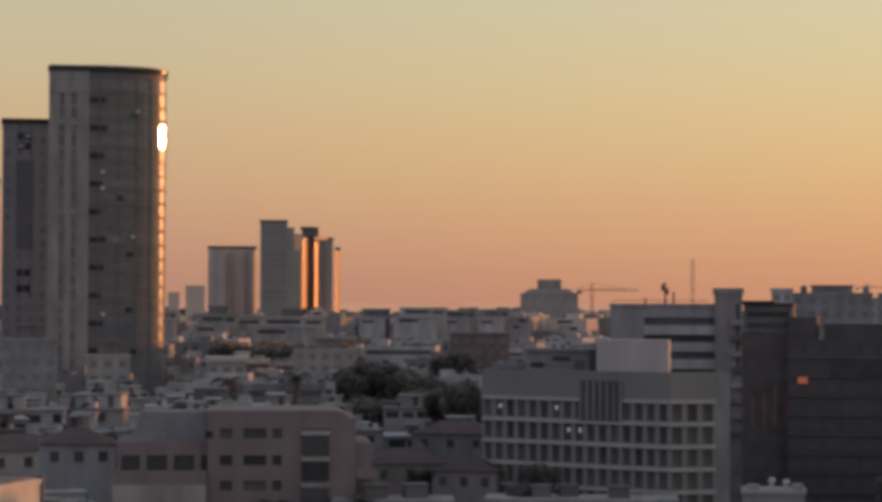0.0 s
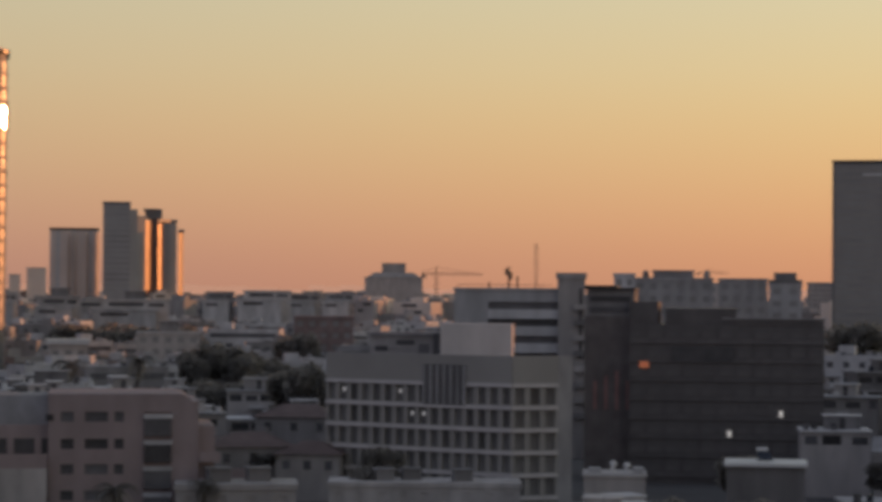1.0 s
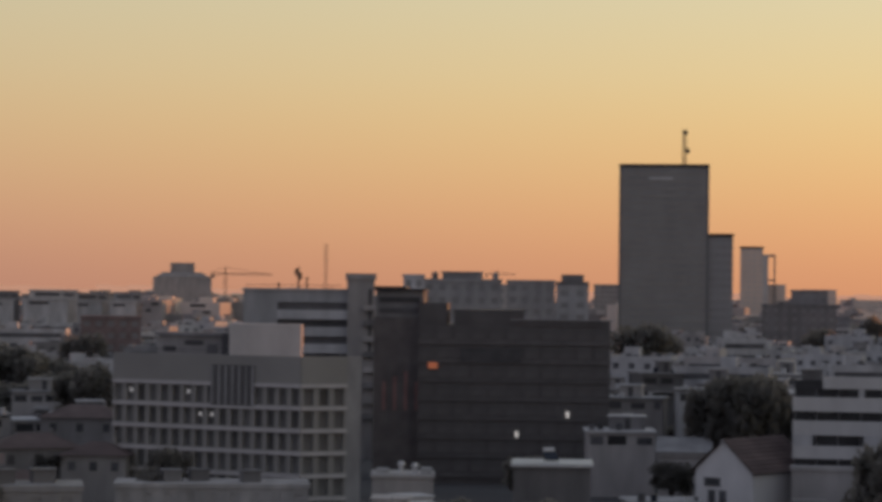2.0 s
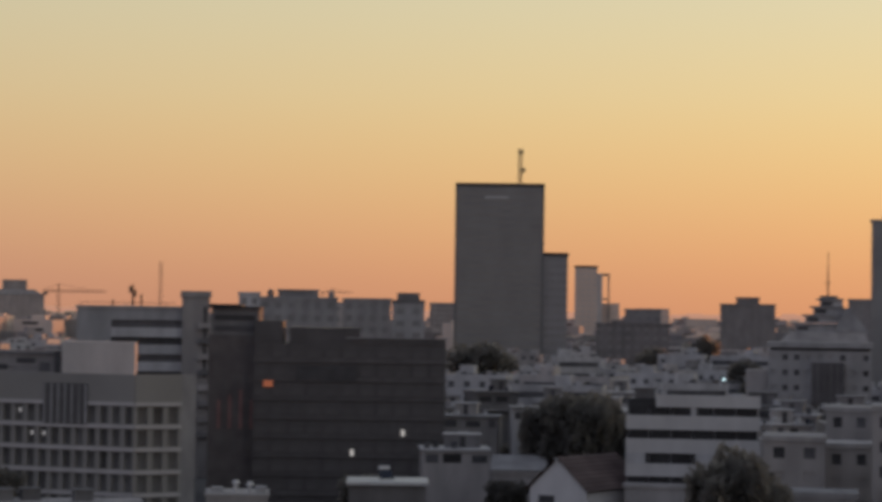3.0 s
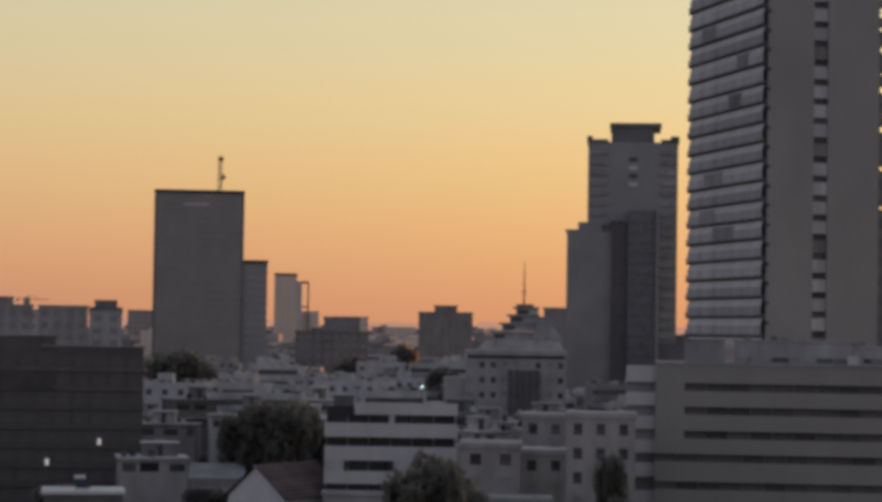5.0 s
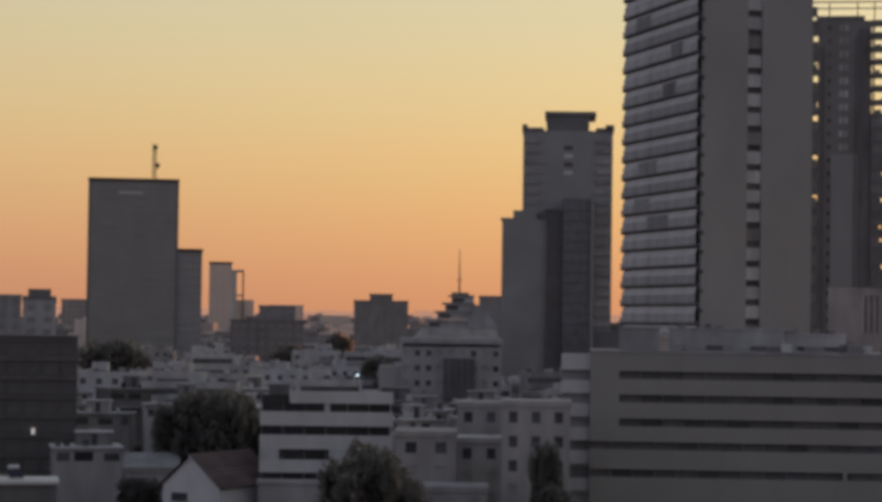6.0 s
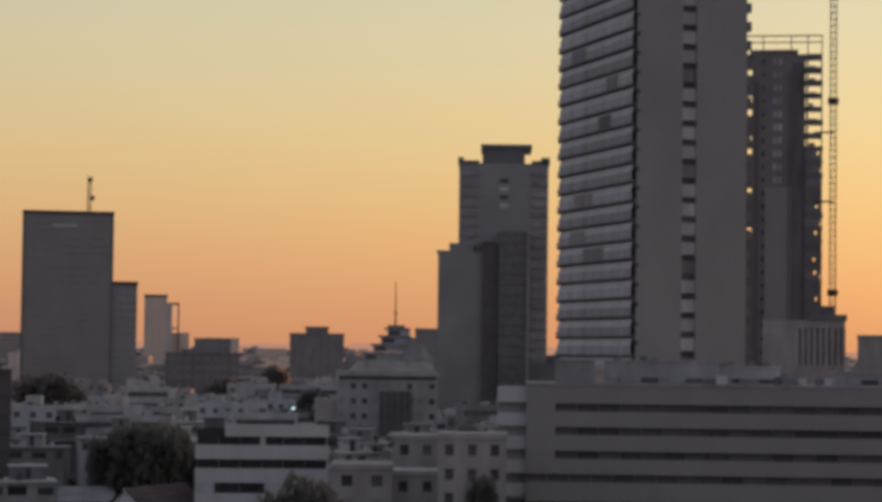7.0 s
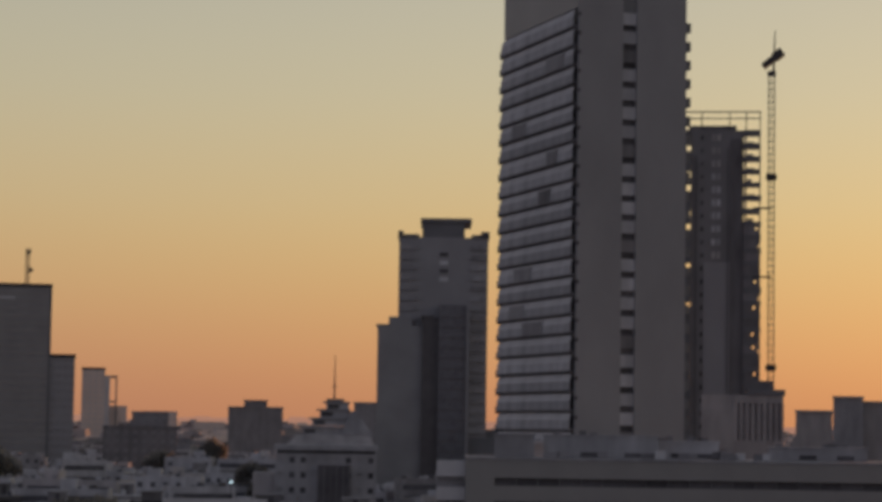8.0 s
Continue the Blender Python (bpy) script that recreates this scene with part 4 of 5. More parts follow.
# ---- tall balcony tower ----
def balcony_tower():
    corner = Vector((390 * math.sin(radians(29.5)), 390 * math.cos(radians(29.5))))
    left = Vector((424 * math.sin(radians(27.6)), 424 * math.cos(radians(27.6))))
    right = Vector((399 * math.sin(radians(32.25)), 399 * math.cos(radians(32.25))))
    claim(27.4, 32.4, 385, -0.5, 40)
    top = thing("balcony_tower", Matrix(), "very tall grey tower with ribbed balcony floors and a plain front", "tower")
    u, v = (left - corner), (right - corner)
    far = left + v
    ring = [corner, right, far, left]
    H, fh, base = 121.0, 3.375, 28.9
    mid = sum(ring, Vector((0, 0))) / 4
    part("core", Form().prism([tuple(p + (mid - p).normalized() * 1.6) for p in ring], 0, H), CLAD_DARK, top)
    mf = Matrix.Translation((corner.x, corner.y, 0)) @ Matrix.Rotation(math.atan2(v.y, v.x), 4, "Z")
    lv, lu = v.length, u.length
    part("front_wall", Form().box(0, lv * 0.405, 0, 0.8, 0, H, mf).box(lv * 0.535, lv, 0, 0.8, 0, H, mf), CLAD, top, "plain grey front wall")
    ml = Matrix.Translation((left.x, left.y, 0)) @ Matrix.Rotation(math.atan2(-u.y, -u.x), 4, "Z")
    part("end_wall", Form().box(lu - 0.9, lu - 0.02, -0.05, 1.2, 0, H, ml), CLAD, top)
    part("balcony_back_wall", Form().box(0, lu - 0.9, 1.1, 1.3, 0, H, ml), GREY, top)
    part("top_wall", Form().box(-0.4, lu, -0.15, 1.0, 106.6, H, ml), CLAD, top, "plain grey plant floor wall")
    rng2 = random.Random(5)
    floors = 23
    ballads = Form().box(0, lu - 0.9, -0.9, -0.72, 0.0, 1.45)
    # added panel, tilted and paler: the bright sky-lit strip put into shape and colour
    panel = Form().face((0, -0.95, 1.45), (lu - 0.9, -0.95, 1.45), (lu - 0.9, -0.45, 2.75), (0, -0.45, 2.75)).face((0, -0.4, 2.75), (lu - 0.9, -0.4, 2.75), (lu - 0.9, -0.7, 1.45), (0, -0.7, 1.45)).mesh("parapet_panel", BAND)
    bal = ballads.mesh("balustrade", WHITE)
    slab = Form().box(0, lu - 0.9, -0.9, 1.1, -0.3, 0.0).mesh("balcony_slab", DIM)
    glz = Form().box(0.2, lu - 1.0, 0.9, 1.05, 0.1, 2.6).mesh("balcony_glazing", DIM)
    for k in range(floors):
        z = base + k * fh
        for nm, me_, mt in (("balustrade", bal, WHITE), ("parapet_panel", panel, BAND), ("balcony_slab", slab, DIM), ("balcony_glazing", glz, DIM)):
            part(nm, me_, mt, top).matrix_basis = ml @ Matrix.Translation((0, 0, z + 0.3))
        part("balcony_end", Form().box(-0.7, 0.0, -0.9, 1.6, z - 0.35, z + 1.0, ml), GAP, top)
        if rng2.random() < 0.22:
            x = rng2.uniform(3, lu - 12)
            part("closed_balcony", Form().box(x, x + rng2.uniform(5, 10), -1.0, 0.8, z + 0.2, z + 2.55, ml), rng2.choice((GREY, GREY, DIM)), top)
        # column of small bays on the front
        part("front_bay", Form().box(lv * 0.405, lv * 0.535, 0.3, 0.9, z + 1.0, z + fh - 0.15, mf), WHITE if k % 5 else DIM, top)
        # shade between the bays is put into the dark recess colour
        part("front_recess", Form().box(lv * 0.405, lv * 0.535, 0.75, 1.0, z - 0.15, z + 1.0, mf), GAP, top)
        part("corner_rail", Form().box(lu - 0.7, lu + 0.03, -0.1, 0.3, z + 1.9, z + 2.6, ml), GAP, top)
        # rear balconies showing past the far edge
        part("rear_balcony", Form().box(lv, lv + 1.2, 0.6, 7, z + 0.6, z + 2.3, mf), CLAD_DARK, top)
    part("base_block", Form().box(-0.3, lu, -0.5, 1.2, 0, base - 0.2, ml).box(lv * 0.4, lv * 0.54, 0.1, 0.9, 0, base - 0.15, mf), CLAD, top)
    part("front_top", Form().box(lv * 0.405, lv * 0.535, 0.2, 0.9, base + floors * fh - 0.1, H, mf), CLAD_DARK, top)
    part("lit_window", Form().box(9, 9.8, -0.95, -0.9, 53.2, 54.0, ml), LAMP, top)


balcony_tower()


# unseen blocks beyond the end of the turn, added to shade the middle streets
for az_, dist_, high in ((40.9, 640, 50), (40.2, 792, 60), (39.6, 939, 69), (39.6, 1105, 78)):
    slab_tower("city_block", az_, dist_, 60, 30, high, "unseen plain block added to shade the middle streets", bays=12, low=-0.3)


# ---- tower under construction ----
def unfinished_tower():
    D = 520
    claim(32.0, 34.4, D, -0.5, 26)
    top = thing("unfinished_tower", spot(33.1, D), "unfinished concrete tower with open upper floors", "tower")
    H, fh = 102.4, 3.05
    part("core", Form().box(-6.5, 5.6, 0.6, 16, 0, H), TINTED, top)
    part("shear_wall", Form().box(-3.5, 2.6, 0, 0.6, 0, 71.6), CLAD, top)
    part("shaft_wall", Form().box(2.7, 5.5, 0.2, 0.6, 0, H - 2), DIM, top, "brown-grey block infill wall")
    gaps = {1: 0.8, 3: 1.0, 4: 1.0, 6: 0.7, 7: 0.8, 10: 0.6, 13: 0.6}
    rng_u = random.Random(8)
    for k in range(33):
        z = H - k * fh
        if z < 3:
            break
        part("floor_slab", Form().box(5.6, 9.6 + rng_u.uniform(-0.3, 0.3), -0.3, 2.4, z - rng_u.uniform(1.0, 1.3), z), CLAD_DARK, top)
        part("floor_slab", Form().box(-9.4, -6.5, -0.3, 1.2, z - 0.5, z), CLAD_DARK, top)
        if k > 6:
            # block infill with small holes through which the sky shows
            wall_ = Form().box(5.6, 9.4 if k % 4 else 9.0, -0.2, 2.2, z - fh, z - 2.0)
            if rng_u.random() < 0.4:
                hole = rng_u.uniform(7.2, 8.4)
                wall_.box(5.6, hole, -0.2, 2.2, z - 2.0, z - 0.9).box(hole + 0.55, 9.4, -0.2, 2.2, z - 2.0, z - 0.9)
            else:
                wall_.box(5.6, 9.4, -0.2, 2.2, z - 2.0, z - 0.9)
            part("infill_wall", wall_, DIM, top)
        else:
            part("column", Form().box(5.8, 6.3, 0, 0.5, z - fh, z - 1.0), DIM, top)
            if rng_u.random() < 0.6:
                part("stacked_blocks", Form().box(6.4, rng_u.uniform(6.8, 8.4), 0.4, 1.4, z - fh, z - fh + rng_u.uniform(0.3, 0.9)), DIM, top)
        part("column", Form().box(9.2, 9.5, 0, 0.3, z - fh, z), DIM, top)
        if k in gaps:
            g = gaps[k]
            part("infill_panel", Form().box(-9.3, -7.5, 0, 0.2, z - fh, z - 0.5).box(-7.5, -6.5, 0, 0.2, z - fh, z - 1.0 - g), CLAD_DARK, top)
        else:
            part("infill_panel", Form().box(-9.3, -6.5, 0, 0.2, z - fh, z - 0.5), CLAD_DARK, top)
        if z > 73:
            for x in (-1.7, -0.5):
                part("window_opening", Form().box(x, x + 0.85, 0.46, 0.62, z - 2.4, z - 0.9), WHITE if 2 < k < 9 else CREAM, top)
            part("window_opening", Form().box(-4.2, -3.6, 0.46, 0.62, z - 2.2, z - 1.2), GAP, top)
        else:
            part("window_opening", Form().box(-4.2, -3.7, 0.46, 0.62, z - 2.2, z - 1.2), DEEP, top)
    part("hoist_mast", Form().box(-5.4, -5.2, 0.2, 0.4, 0, H - 6).box(1.9, 2.1, -0.3, -0.1, 40, H - 4), GAP, top)
    rail = Form()
    for x in (-8.4, -4.0, 2.4, 6.2, 9.4):
        rail.box(x - 0.12, x + 0.12, 0, 0.24, H, H + 4.4)
    rail.box(-9, 9.6, 0, 0.25, H + 4.1, H + 4.4).box(-9, 9.6, 0, 0.25, H + 2.6, H + 2.85)
    part("edge_scaffold", rail, STEEL, top, "thin steel scaffold rails")
    part("roof_formwork", Form().box(-7, 4, 2, 12, H, H + 1.3), DIM, top)


unfinished_tower()


def tower_crane(name, az, D, z0, z1, label, s=1.0, jib=None):
    top = thing(name, spot(az, D, 0, z0), label, "crane")
    h = z1 - z0
    part("mast", lattice(Form(), 0, 0, 0, h, s, s * 2.2, s * 0.16), STEEL, top)
    if jib:
        f = Form()
        a, b, dy = jib
        f.box(a, b, -0.4, 0.4, h - 0.3, h).box(a, b, -0.2, 0.2, h + 1.2, h + 1.4)
        n = int((b - a) / 3)
        for i in range(n):
            f.pole((a + i * 3, 0, h), (a + i * 3 + 1.5, 0, h + 1.3), 0.12, n=4).pole((a + i * 3 + 1.5, 0, h + 1.3), (a + i * 3 + 3, 0, h), 0.12, n=4)
        f.pole((0, 0, h), (0, 0, h + 5), 0.4).pole((0, 0, h + 5), (b * 0.7, 0, h + 1.3), 0.1).pole((0, 0, h + 5), (a, 0, h + 1.3), 0.1)
        part("jib", f, STEEL, top)
        part("counterweight", Form().box(a, a + 3, -0.8, 0.8, h - 2.2, h - 0.3), DIM, top)
    return top


tower_crane("distant_crane", 3.86, 1480, 0, 47, "thin distant tower crane above the roofs", 0.9, (-10, 31, 0))
tower_crane("distant_crane", 10.8, 2600, 0, 62, "faint distant tower crane at the horizon", 0.8, (-14, 22, 0))
single("radio_mast", lattice(Form(), 0, 0, 0, 54, 0.55, 2.0, 0.09), STEEL, spot(6.41, 900), "thin tall lattice radio mast", "mast")
crane = tower_crane("tower_crane", 34.42, 490, 0, 110.5, "tall thin tower crane beside the unfinished tower", 0.65)
part("slewing_ring", Form().box(-0.9, 0.9, -0.9, 0.9, 110.2, 111.2), STEEL, crane)
tilt = Matrix.Translation((0.2, 0, 114)) @ Matrix.Rotation(radians(-38), 4, "Y")
part("machinery_deck", Form().box(-2.6, 0.4, -1.5, 1.5, -0.7, 0.5, tilt), STEEL, crane)
part("counterweight", Form().box(0.4, 2.6, -1.2, 1.2, -1.0, 0.9, tilt), STEEL, crane)
part("top_pole", Form().pole((0.4, 0, 111), (0.7, 0, 120.2), 0.3, 0.12), STEEL, crane)
for z in (88, 46.5):
    part("climbing_frame", Form().box(-1.15, 1.15, -1.1, 1.1, z - 0.6, z + 0.6), STEEL, crane)
part("wall_tie", Form().box(-4, 0, 0, 0.3, 66, 66.4).box(-4, 0, 0, 0.3, 81, 81.4), STEEL, crane)


# ---- long banded building and the roofs round it ----
def banded_building():
    D = 311
    claim(25.9, 39.5, D, -4.6, 26)
    top = thing("banded_building", spot(26.72, D), "long grey building with dark ribbon window bands", "office building")
    H = 28.0
    body = Form().box(0, 70, 0.7, 24, 0, H)
    cuts = [10.9, 14.7, 17.9, 21.2, 24.45]
    edges = [0.0] + [c for z in cuts for c in (z, z + 1.1)] + [H]
    for a, b in zip(edges[::2], edges[1::2]):
        part("spandrel_band", Form().box(0, 70, 0, 0.7, a, b), CONC, top)
    for z in cuts[2:]:
        part("blank_pier", Form().box(0, 4.0, 0.004, 0.7, z, z + 1.1), CONC, top)
    body.box(-0.1, 70.1, -0.1, 24.1, H, H + 0.35)
    part("wall", body, GREY, top)
    for j, z in enumerate(cuts):
        n = 22
        for i in range(n):
            x0 = (4.0 if j > 1 else 0.0) + i * 3.0
            part("ribbon_window", BAND_PANE, GAP, top).matrix_basis = Matrix.Translation((x0 + 1.5, 0.5, z + 0.55))
    wing = Form().box(-4.0, 0, 2.2, 20, 0, 27.6)
    for z in cuts:
        wing.box(-4.05, -0.02, 1.2, 2.2, z - 2.1, z - 0.3)
    wing.box(-4.05, -0.02, 1.2, 2.2, 25.6, 27.8)
    part("end_wing", wing, BAND, top, "paler end wing with balconies")
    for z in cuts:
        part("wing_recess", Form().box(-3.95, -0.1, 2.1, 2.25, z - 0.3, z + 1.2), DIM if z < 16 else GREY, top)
    for x in (35, 41.6):
        part("column", Form().box(x - 0.3, x + 0.3, -0.08, 0.3, 0, 12.0), CONC, top)


BAND_PANE = Form().box(-1.45, 1.45, 0, 0.08, -0.55, 0.55).mesh("ribbon_window", GAP)
banded_building()

z = 28.4
for az, D, w, d, h, mat, lab in ((30.15, 322, 16.4, 8, 3.0, WHITE, "long white roof house on the banded building"), (27.95, 318, 5.6, 5, 3.0, GREY, "roof frame with a pale panel"),
                                 (32.3, 325, 9.4, 6, 2.3, WHITE, "pale flat-roofed roof house"), (33.0, 326, 4, 4, 1.4, GREY, "small roof plant box"), (35.6, 328, 14, 6, 1.7, GREY, "long low roof house")):
    f = Form().box(-w / 2, w / 2, 0, d, 0, h).box(-w / 2 - 0.15, w / 2 + 0.15, -0.15, d + 0.15, h, h + 0.25)
    f.box(-w / 4, -w / 4 + 0.9, -0.08, 0, 0, min(2.0, h - 0.2))
    hut = thing("roof_house", spot(az, D, 0, z), lab, "roof house")
    part("wall", f, mat, hut)
    if w > 9:
        for x in (-w * 0.1, w * 0.28):
            part("louvre", Form().box(x - 1.2, x + 1.2, -0.1, 0.02, 0.15, 0.75), GAP, hut)
        for i in range(5):
            x, y_ = rng.uniform(-w * 0.45, w * 0.45), rng.uniform(0.4, d * 0.6)
            part("roof_fan", Form().box(x - 0.5, x + 0.5, y_, y_ + 0.8, h + 0.25, h + rng.uniform(0.5, 1.0)), DIM, hut)
for i in range(16):
    az = 27.3 + rng.uniform(0, 10.5)
    w = rng.uniform(0.5, 1.2)
    single("air_conditioner", Form().box(-w, w, 0, 1.0, 0.1, rng.uniform(0.8, 1.3)).box(-w * 0.9, -w * 0.7, 0.1, 0.9, 0, 0.1).box(w * 0.7, w * 0.9, 0.1, 0.9, 0, 0.1), rng.choice((TANK, DIM, GREY)), spot(az, rng.uniform(313, 316), 0, z - 0.05), "boxy air conditioner on a flat roof", "air conditioner", "roof air conditioners")

block("podium_building", 29.6, 366, 26.6, 16, 29.6, CREAM, "pale podium below the balcony tower", low=-0.4)


def slotted_block():
    D = 400
    claim(32.6, 34.9, D, -0.5, 14)
    top = thing("slotted_block", spot(33.71, D), "pale block with vertical slots and dark roof edge", "building")
    part("wall", Form().box(-7.2, 7.2, 0.5, 14, 0, 39), CREAM, top)
    part("front_wall", Form().box(-7.2, -1.4, 0, 0.5, 0, 36.5), CREAM, top)
    part("lintel", Form().box(-1.4, 7.2, 0, 0.5, 37.6, 39), CREAM, top)
    part("lower_wall", Form().box(-1.4, 7.2, 0, 0.5, 0, 31), CREAM, top)
    for i in range(9):
        part("pier", Form().box(-1.4 + i * 1.02, -0.9 + i * 1.02, 0, 0.5, 31, 37.6), CREAM, top)
    part("slot_glass", Form().box(-1.4, 7.2, 0.4, 0.48, 31, 37.6), DIM, top)
    part("roof_rim", Form().box(1.0, 7.5, -0.3, 14.3, 39, 40.0), CLAD_DARK, top)
    part("roof_house", Form().box(0.4, 5.6, 3, 10, 40.0, 41.6), DIM, top)


slotted_block()
block("roof_block", 35.5, 600, 9.5, 14, 38.0, CREAM, "pale block with a dark roof edge", low=-0.3, windows=False)
block("roof_block", 36.9, 640, 20, 14, 41.2, CREAM, "broad pale block with a flat roof", low=-0.3, windows=False)
block("roof_block", 36.35, 634, 8.2, 6, 42.4, GREY, "raised grey stair block on a roof", windows=False)


# ---- pink building ----
def pink_house():
    D = 268
    claim(-8.3, -2.0, D, -5.2, 20)
    top = thing("pink_building", spot(-4.6, D), "pink stone apartment building with rounded roof gable", "house")
    H = 20.3
    body = Form().box(-6.2, 11.4, 0.3, 16, 0, H - 0.9)
    body.box(-6.2, 9.0, 0, 0.3, 18.2, H).box(-6.3, 9, 0.3, 16, H - 0.9, H)
    # uneven windows: a narrow pair, a broad one and a slim one on each floor
    opens, low_z = [], 5.6
    for z_ in (7.7, 10.8, 13.8, 17.0):
        body.box(-6.2, 4.2, 0, 0.3, low_z, z_)
        edge = -6.2
        for x_, w_ in ((-4.0, 1.5), (-0.6, 2.7), (2.05, 1.1)):
            body.box(edge, x_ - w_ / 2, 0, 0.3, z_, z_ + 1.2)
            opens.append((x_, z_ + 0.6, w_, 1.2))
            edge = x_ + w_ / 2
        body.box(edge, 4.2, 0, 0.3, z_, z_ + 1.2)
        low_z = z_ + 1.2
    body.box(4.2, 5.0, 0, 0.3, 0, 18.2).box(8.2, 9.0, 0, 0.3, 0, 18.2).box(-6.2, 4.2, 0, 0.3, 0, 5.6)
    part("wall", body, PINK, top)
    put_panes(opens, top, GLASS)
    n = 12
    arch = [(9.0, H - 3.2)] + [(9.0 + 2.4 * math.sin(math.pi / 2 * i / n), H - 3.2 + 3.2 * math.cos(math.pi / 2 * i / n)) for i in range(n + 1)] + [(11.4, 0), (9.0, 0)]
    g = Form()
    k = len(arch)
    g.v = [(x, 0.0, z_) for x, z_ in arch] + [(x, 14.0, z_) for x, z_ in arch]
    g.f = [tuple(range(k - 1, -1, -1)), tuple(range(k, 2 * k))] + [(i, (i + 1) % k, k + (i + 1) % k, k + i) for i in range(k)]
    part("rounded_gable", g, PINK, top)
    for j in range(4):
        zz = 17.4 - j * 3.1
        part("bay_window", Form().box(5.0, 8.2, -0.3, 0.2, zz - 2.1, zz), GLASS, top, "tall dark stair window")
        part("bay_sill", Form().box(4.9, 8.3, -0.45, 0.0, zz, zz + 0.5), WHITE, top)
    part("right_wing", Form().box(11.4, 13.4, 1.5, 15, 0, 16.4), PINK, top)
    for j in range(3):
        part("balcony", Form().box(11.5, 14.0, -0.2, 1.5, 12.2 - j * 3.1, 12.4 - j * 3.1).box(11.5, 14.0, -0.2, -0.05, 12.4 - j * 3.1, 13.4 - j * 3.1), PINK, top)
    left = Form().box(-17.0, -6.2, 1.0, 15, 0, 16.6)
    part("left_wing", left, PINK, top)
    part("lower_front", Form().box(-17.3, -6.3, -1.2, -1.0, 0, 11.6), CREAM, top, "pale lower front wall")
    part("mansard_roof", Form().prism([(-15.6, 1.6), (-6.25, 1.6), (-6.25, 15), (-15.6, 15)], 16.6, 20.0, [(-14.2, 3.6), (-6.25, 3.6), (-6.25, 13), (-14.2, 13)]), DIM, top, "grey sloping mansard roof")
    part("roof_window", Form().box(-6.5, -5.6, -0.08, 0.02, 17.1, 17.9), DEEP, top)
    # dark strip on the wall stands in for the shaded terrace
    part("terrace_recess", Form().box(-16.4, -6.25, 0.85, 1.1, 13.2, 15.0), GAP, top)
    part("terrace_wall", Form().box(-17.2, -6.3, -1.0, -0.7, 9.0, 13.3).box(-17.2, -6.3, -0.7, 1.0, 9.0, 12.4), PINK, top)
    for i in range(3):
        part("terrace_pier", Form().box(-14.2 + i * 3.2, -13.4 + i * 3.2, 0.7, 0.98, 12.4, 15.2), PINK, top)


pink_house()


def hip_house(az, D, w, d, h, turn, wall, label):
    """A small house under a hipped clay roof."""
    claim(az - math.degrees(w / 2 / D), az + math.degrees(w / 2 / D), D, -math.degrees(math.atan((EYE - h) / D)) - 0.35, d)
    top = thing("hipped_house", spot(az, D, turn), label, "house", "tiled-roof houses")
    part("wall", Form().box(-w / 2, w / 2, 0, d, 0, h), wall, top)
    o, k = 0.6, min(w, d) * 0.42
    part("hipped_roof", Form().prism([(-w / 2 - o, -o), (w / 2 + o, -o), (w / 2 + o, d + o), (-w / 2 - o, d + o)], h, h + k * 0.5, [(-w / 2 + k, d / 2 - 0.05), (w / 2 - k, d / 2 - 0.05), (w / 2 - k, d / 2 + 0.05), (-w / 2 + k, d / 2 + 0.05)]), TILE, top, "dull red hipped tile roof")
    for i in range(3):
        x = -w / 2 + (i + 0.5) * w / 3
        win = part("window", Form().box(x - 0.6, x + 0.6, -0.05, 0.05, h - 2.4, h - 1.0), GLASS, top)
        part("window_sill", Form().box(x - 0.7, x + 0.7, -0.15, 0.0, h - 2.5, h - 2.4), wall, win)
    part("chimney", Form().box(w * 0.2, w * 0.2 + 0.6, d * 0.6, d * 0.6 + 0.6, h + 0.5, h + k * 0.5 + 0.6), wall, top)


for az, D, w, d, h, turn, wall in ((0.25, 398, 14, 10, 10.6, -12, DIM), (-0.75, 352, 13, 10, 8.4, 9, DIM), (0.6, 350, 10, 9, 7.4, -10, CREAM), (-10.4, 322, 12, 10, 12.5, 16, CREAM), (-9.15, 300, 9.5, 10, 14.6, 3, WHITE),
                                   (-1.3, 300, 12, 9, 6.8, 8, DIM)):
    hip_house(az, D, w, d, h, turn, wall, "low house with a dull red hipped tile roof")

block("low_long_house", 3.6, 316, 27, 9, 5.2, CREAM, "long low house with a pale flat roof", low=-5.2)
block("low_long_house", -1.2, 262, 14, 8, 9.4, CREAM, "low cream house with few windows", low=-5.3)
for az, D, z_ in ((2.6, 319, 5.95), (3.3, 320, 5.95), (4.6, 318, 5.95), (-1.6, 265, 10.1), (-0.6, 266, 10.1)):
    single("roof_hut", Form().box(-1.3, 1.3, 0, 2.4, 0, 1.5).box(-1.5, 1.5, -0.2, 2.6, 1.5, 1.7), DIM, spot(az, D, 12, z_ - 0.05), "small flat-topped roof hut", "roof hut", "roof huts")
white_top = block("white_roofed_house", -5.45, 560, 9.4, 9, 19.0, CREAM, "cream house with a bright white flat roof before dark trees", low=-1.5)
part("roof_sheet", Form().box(-5.4, 5.4, -0.8, 9.8, 19.75, 21.0), TANK, white_top, "bright white roof sheet")
block("white_roofed_house", -2.95, 610, 17, 9, 21.4, CREAM, "long pale flat-roofed house before dark trees", low=-1.4, cap=0.3)

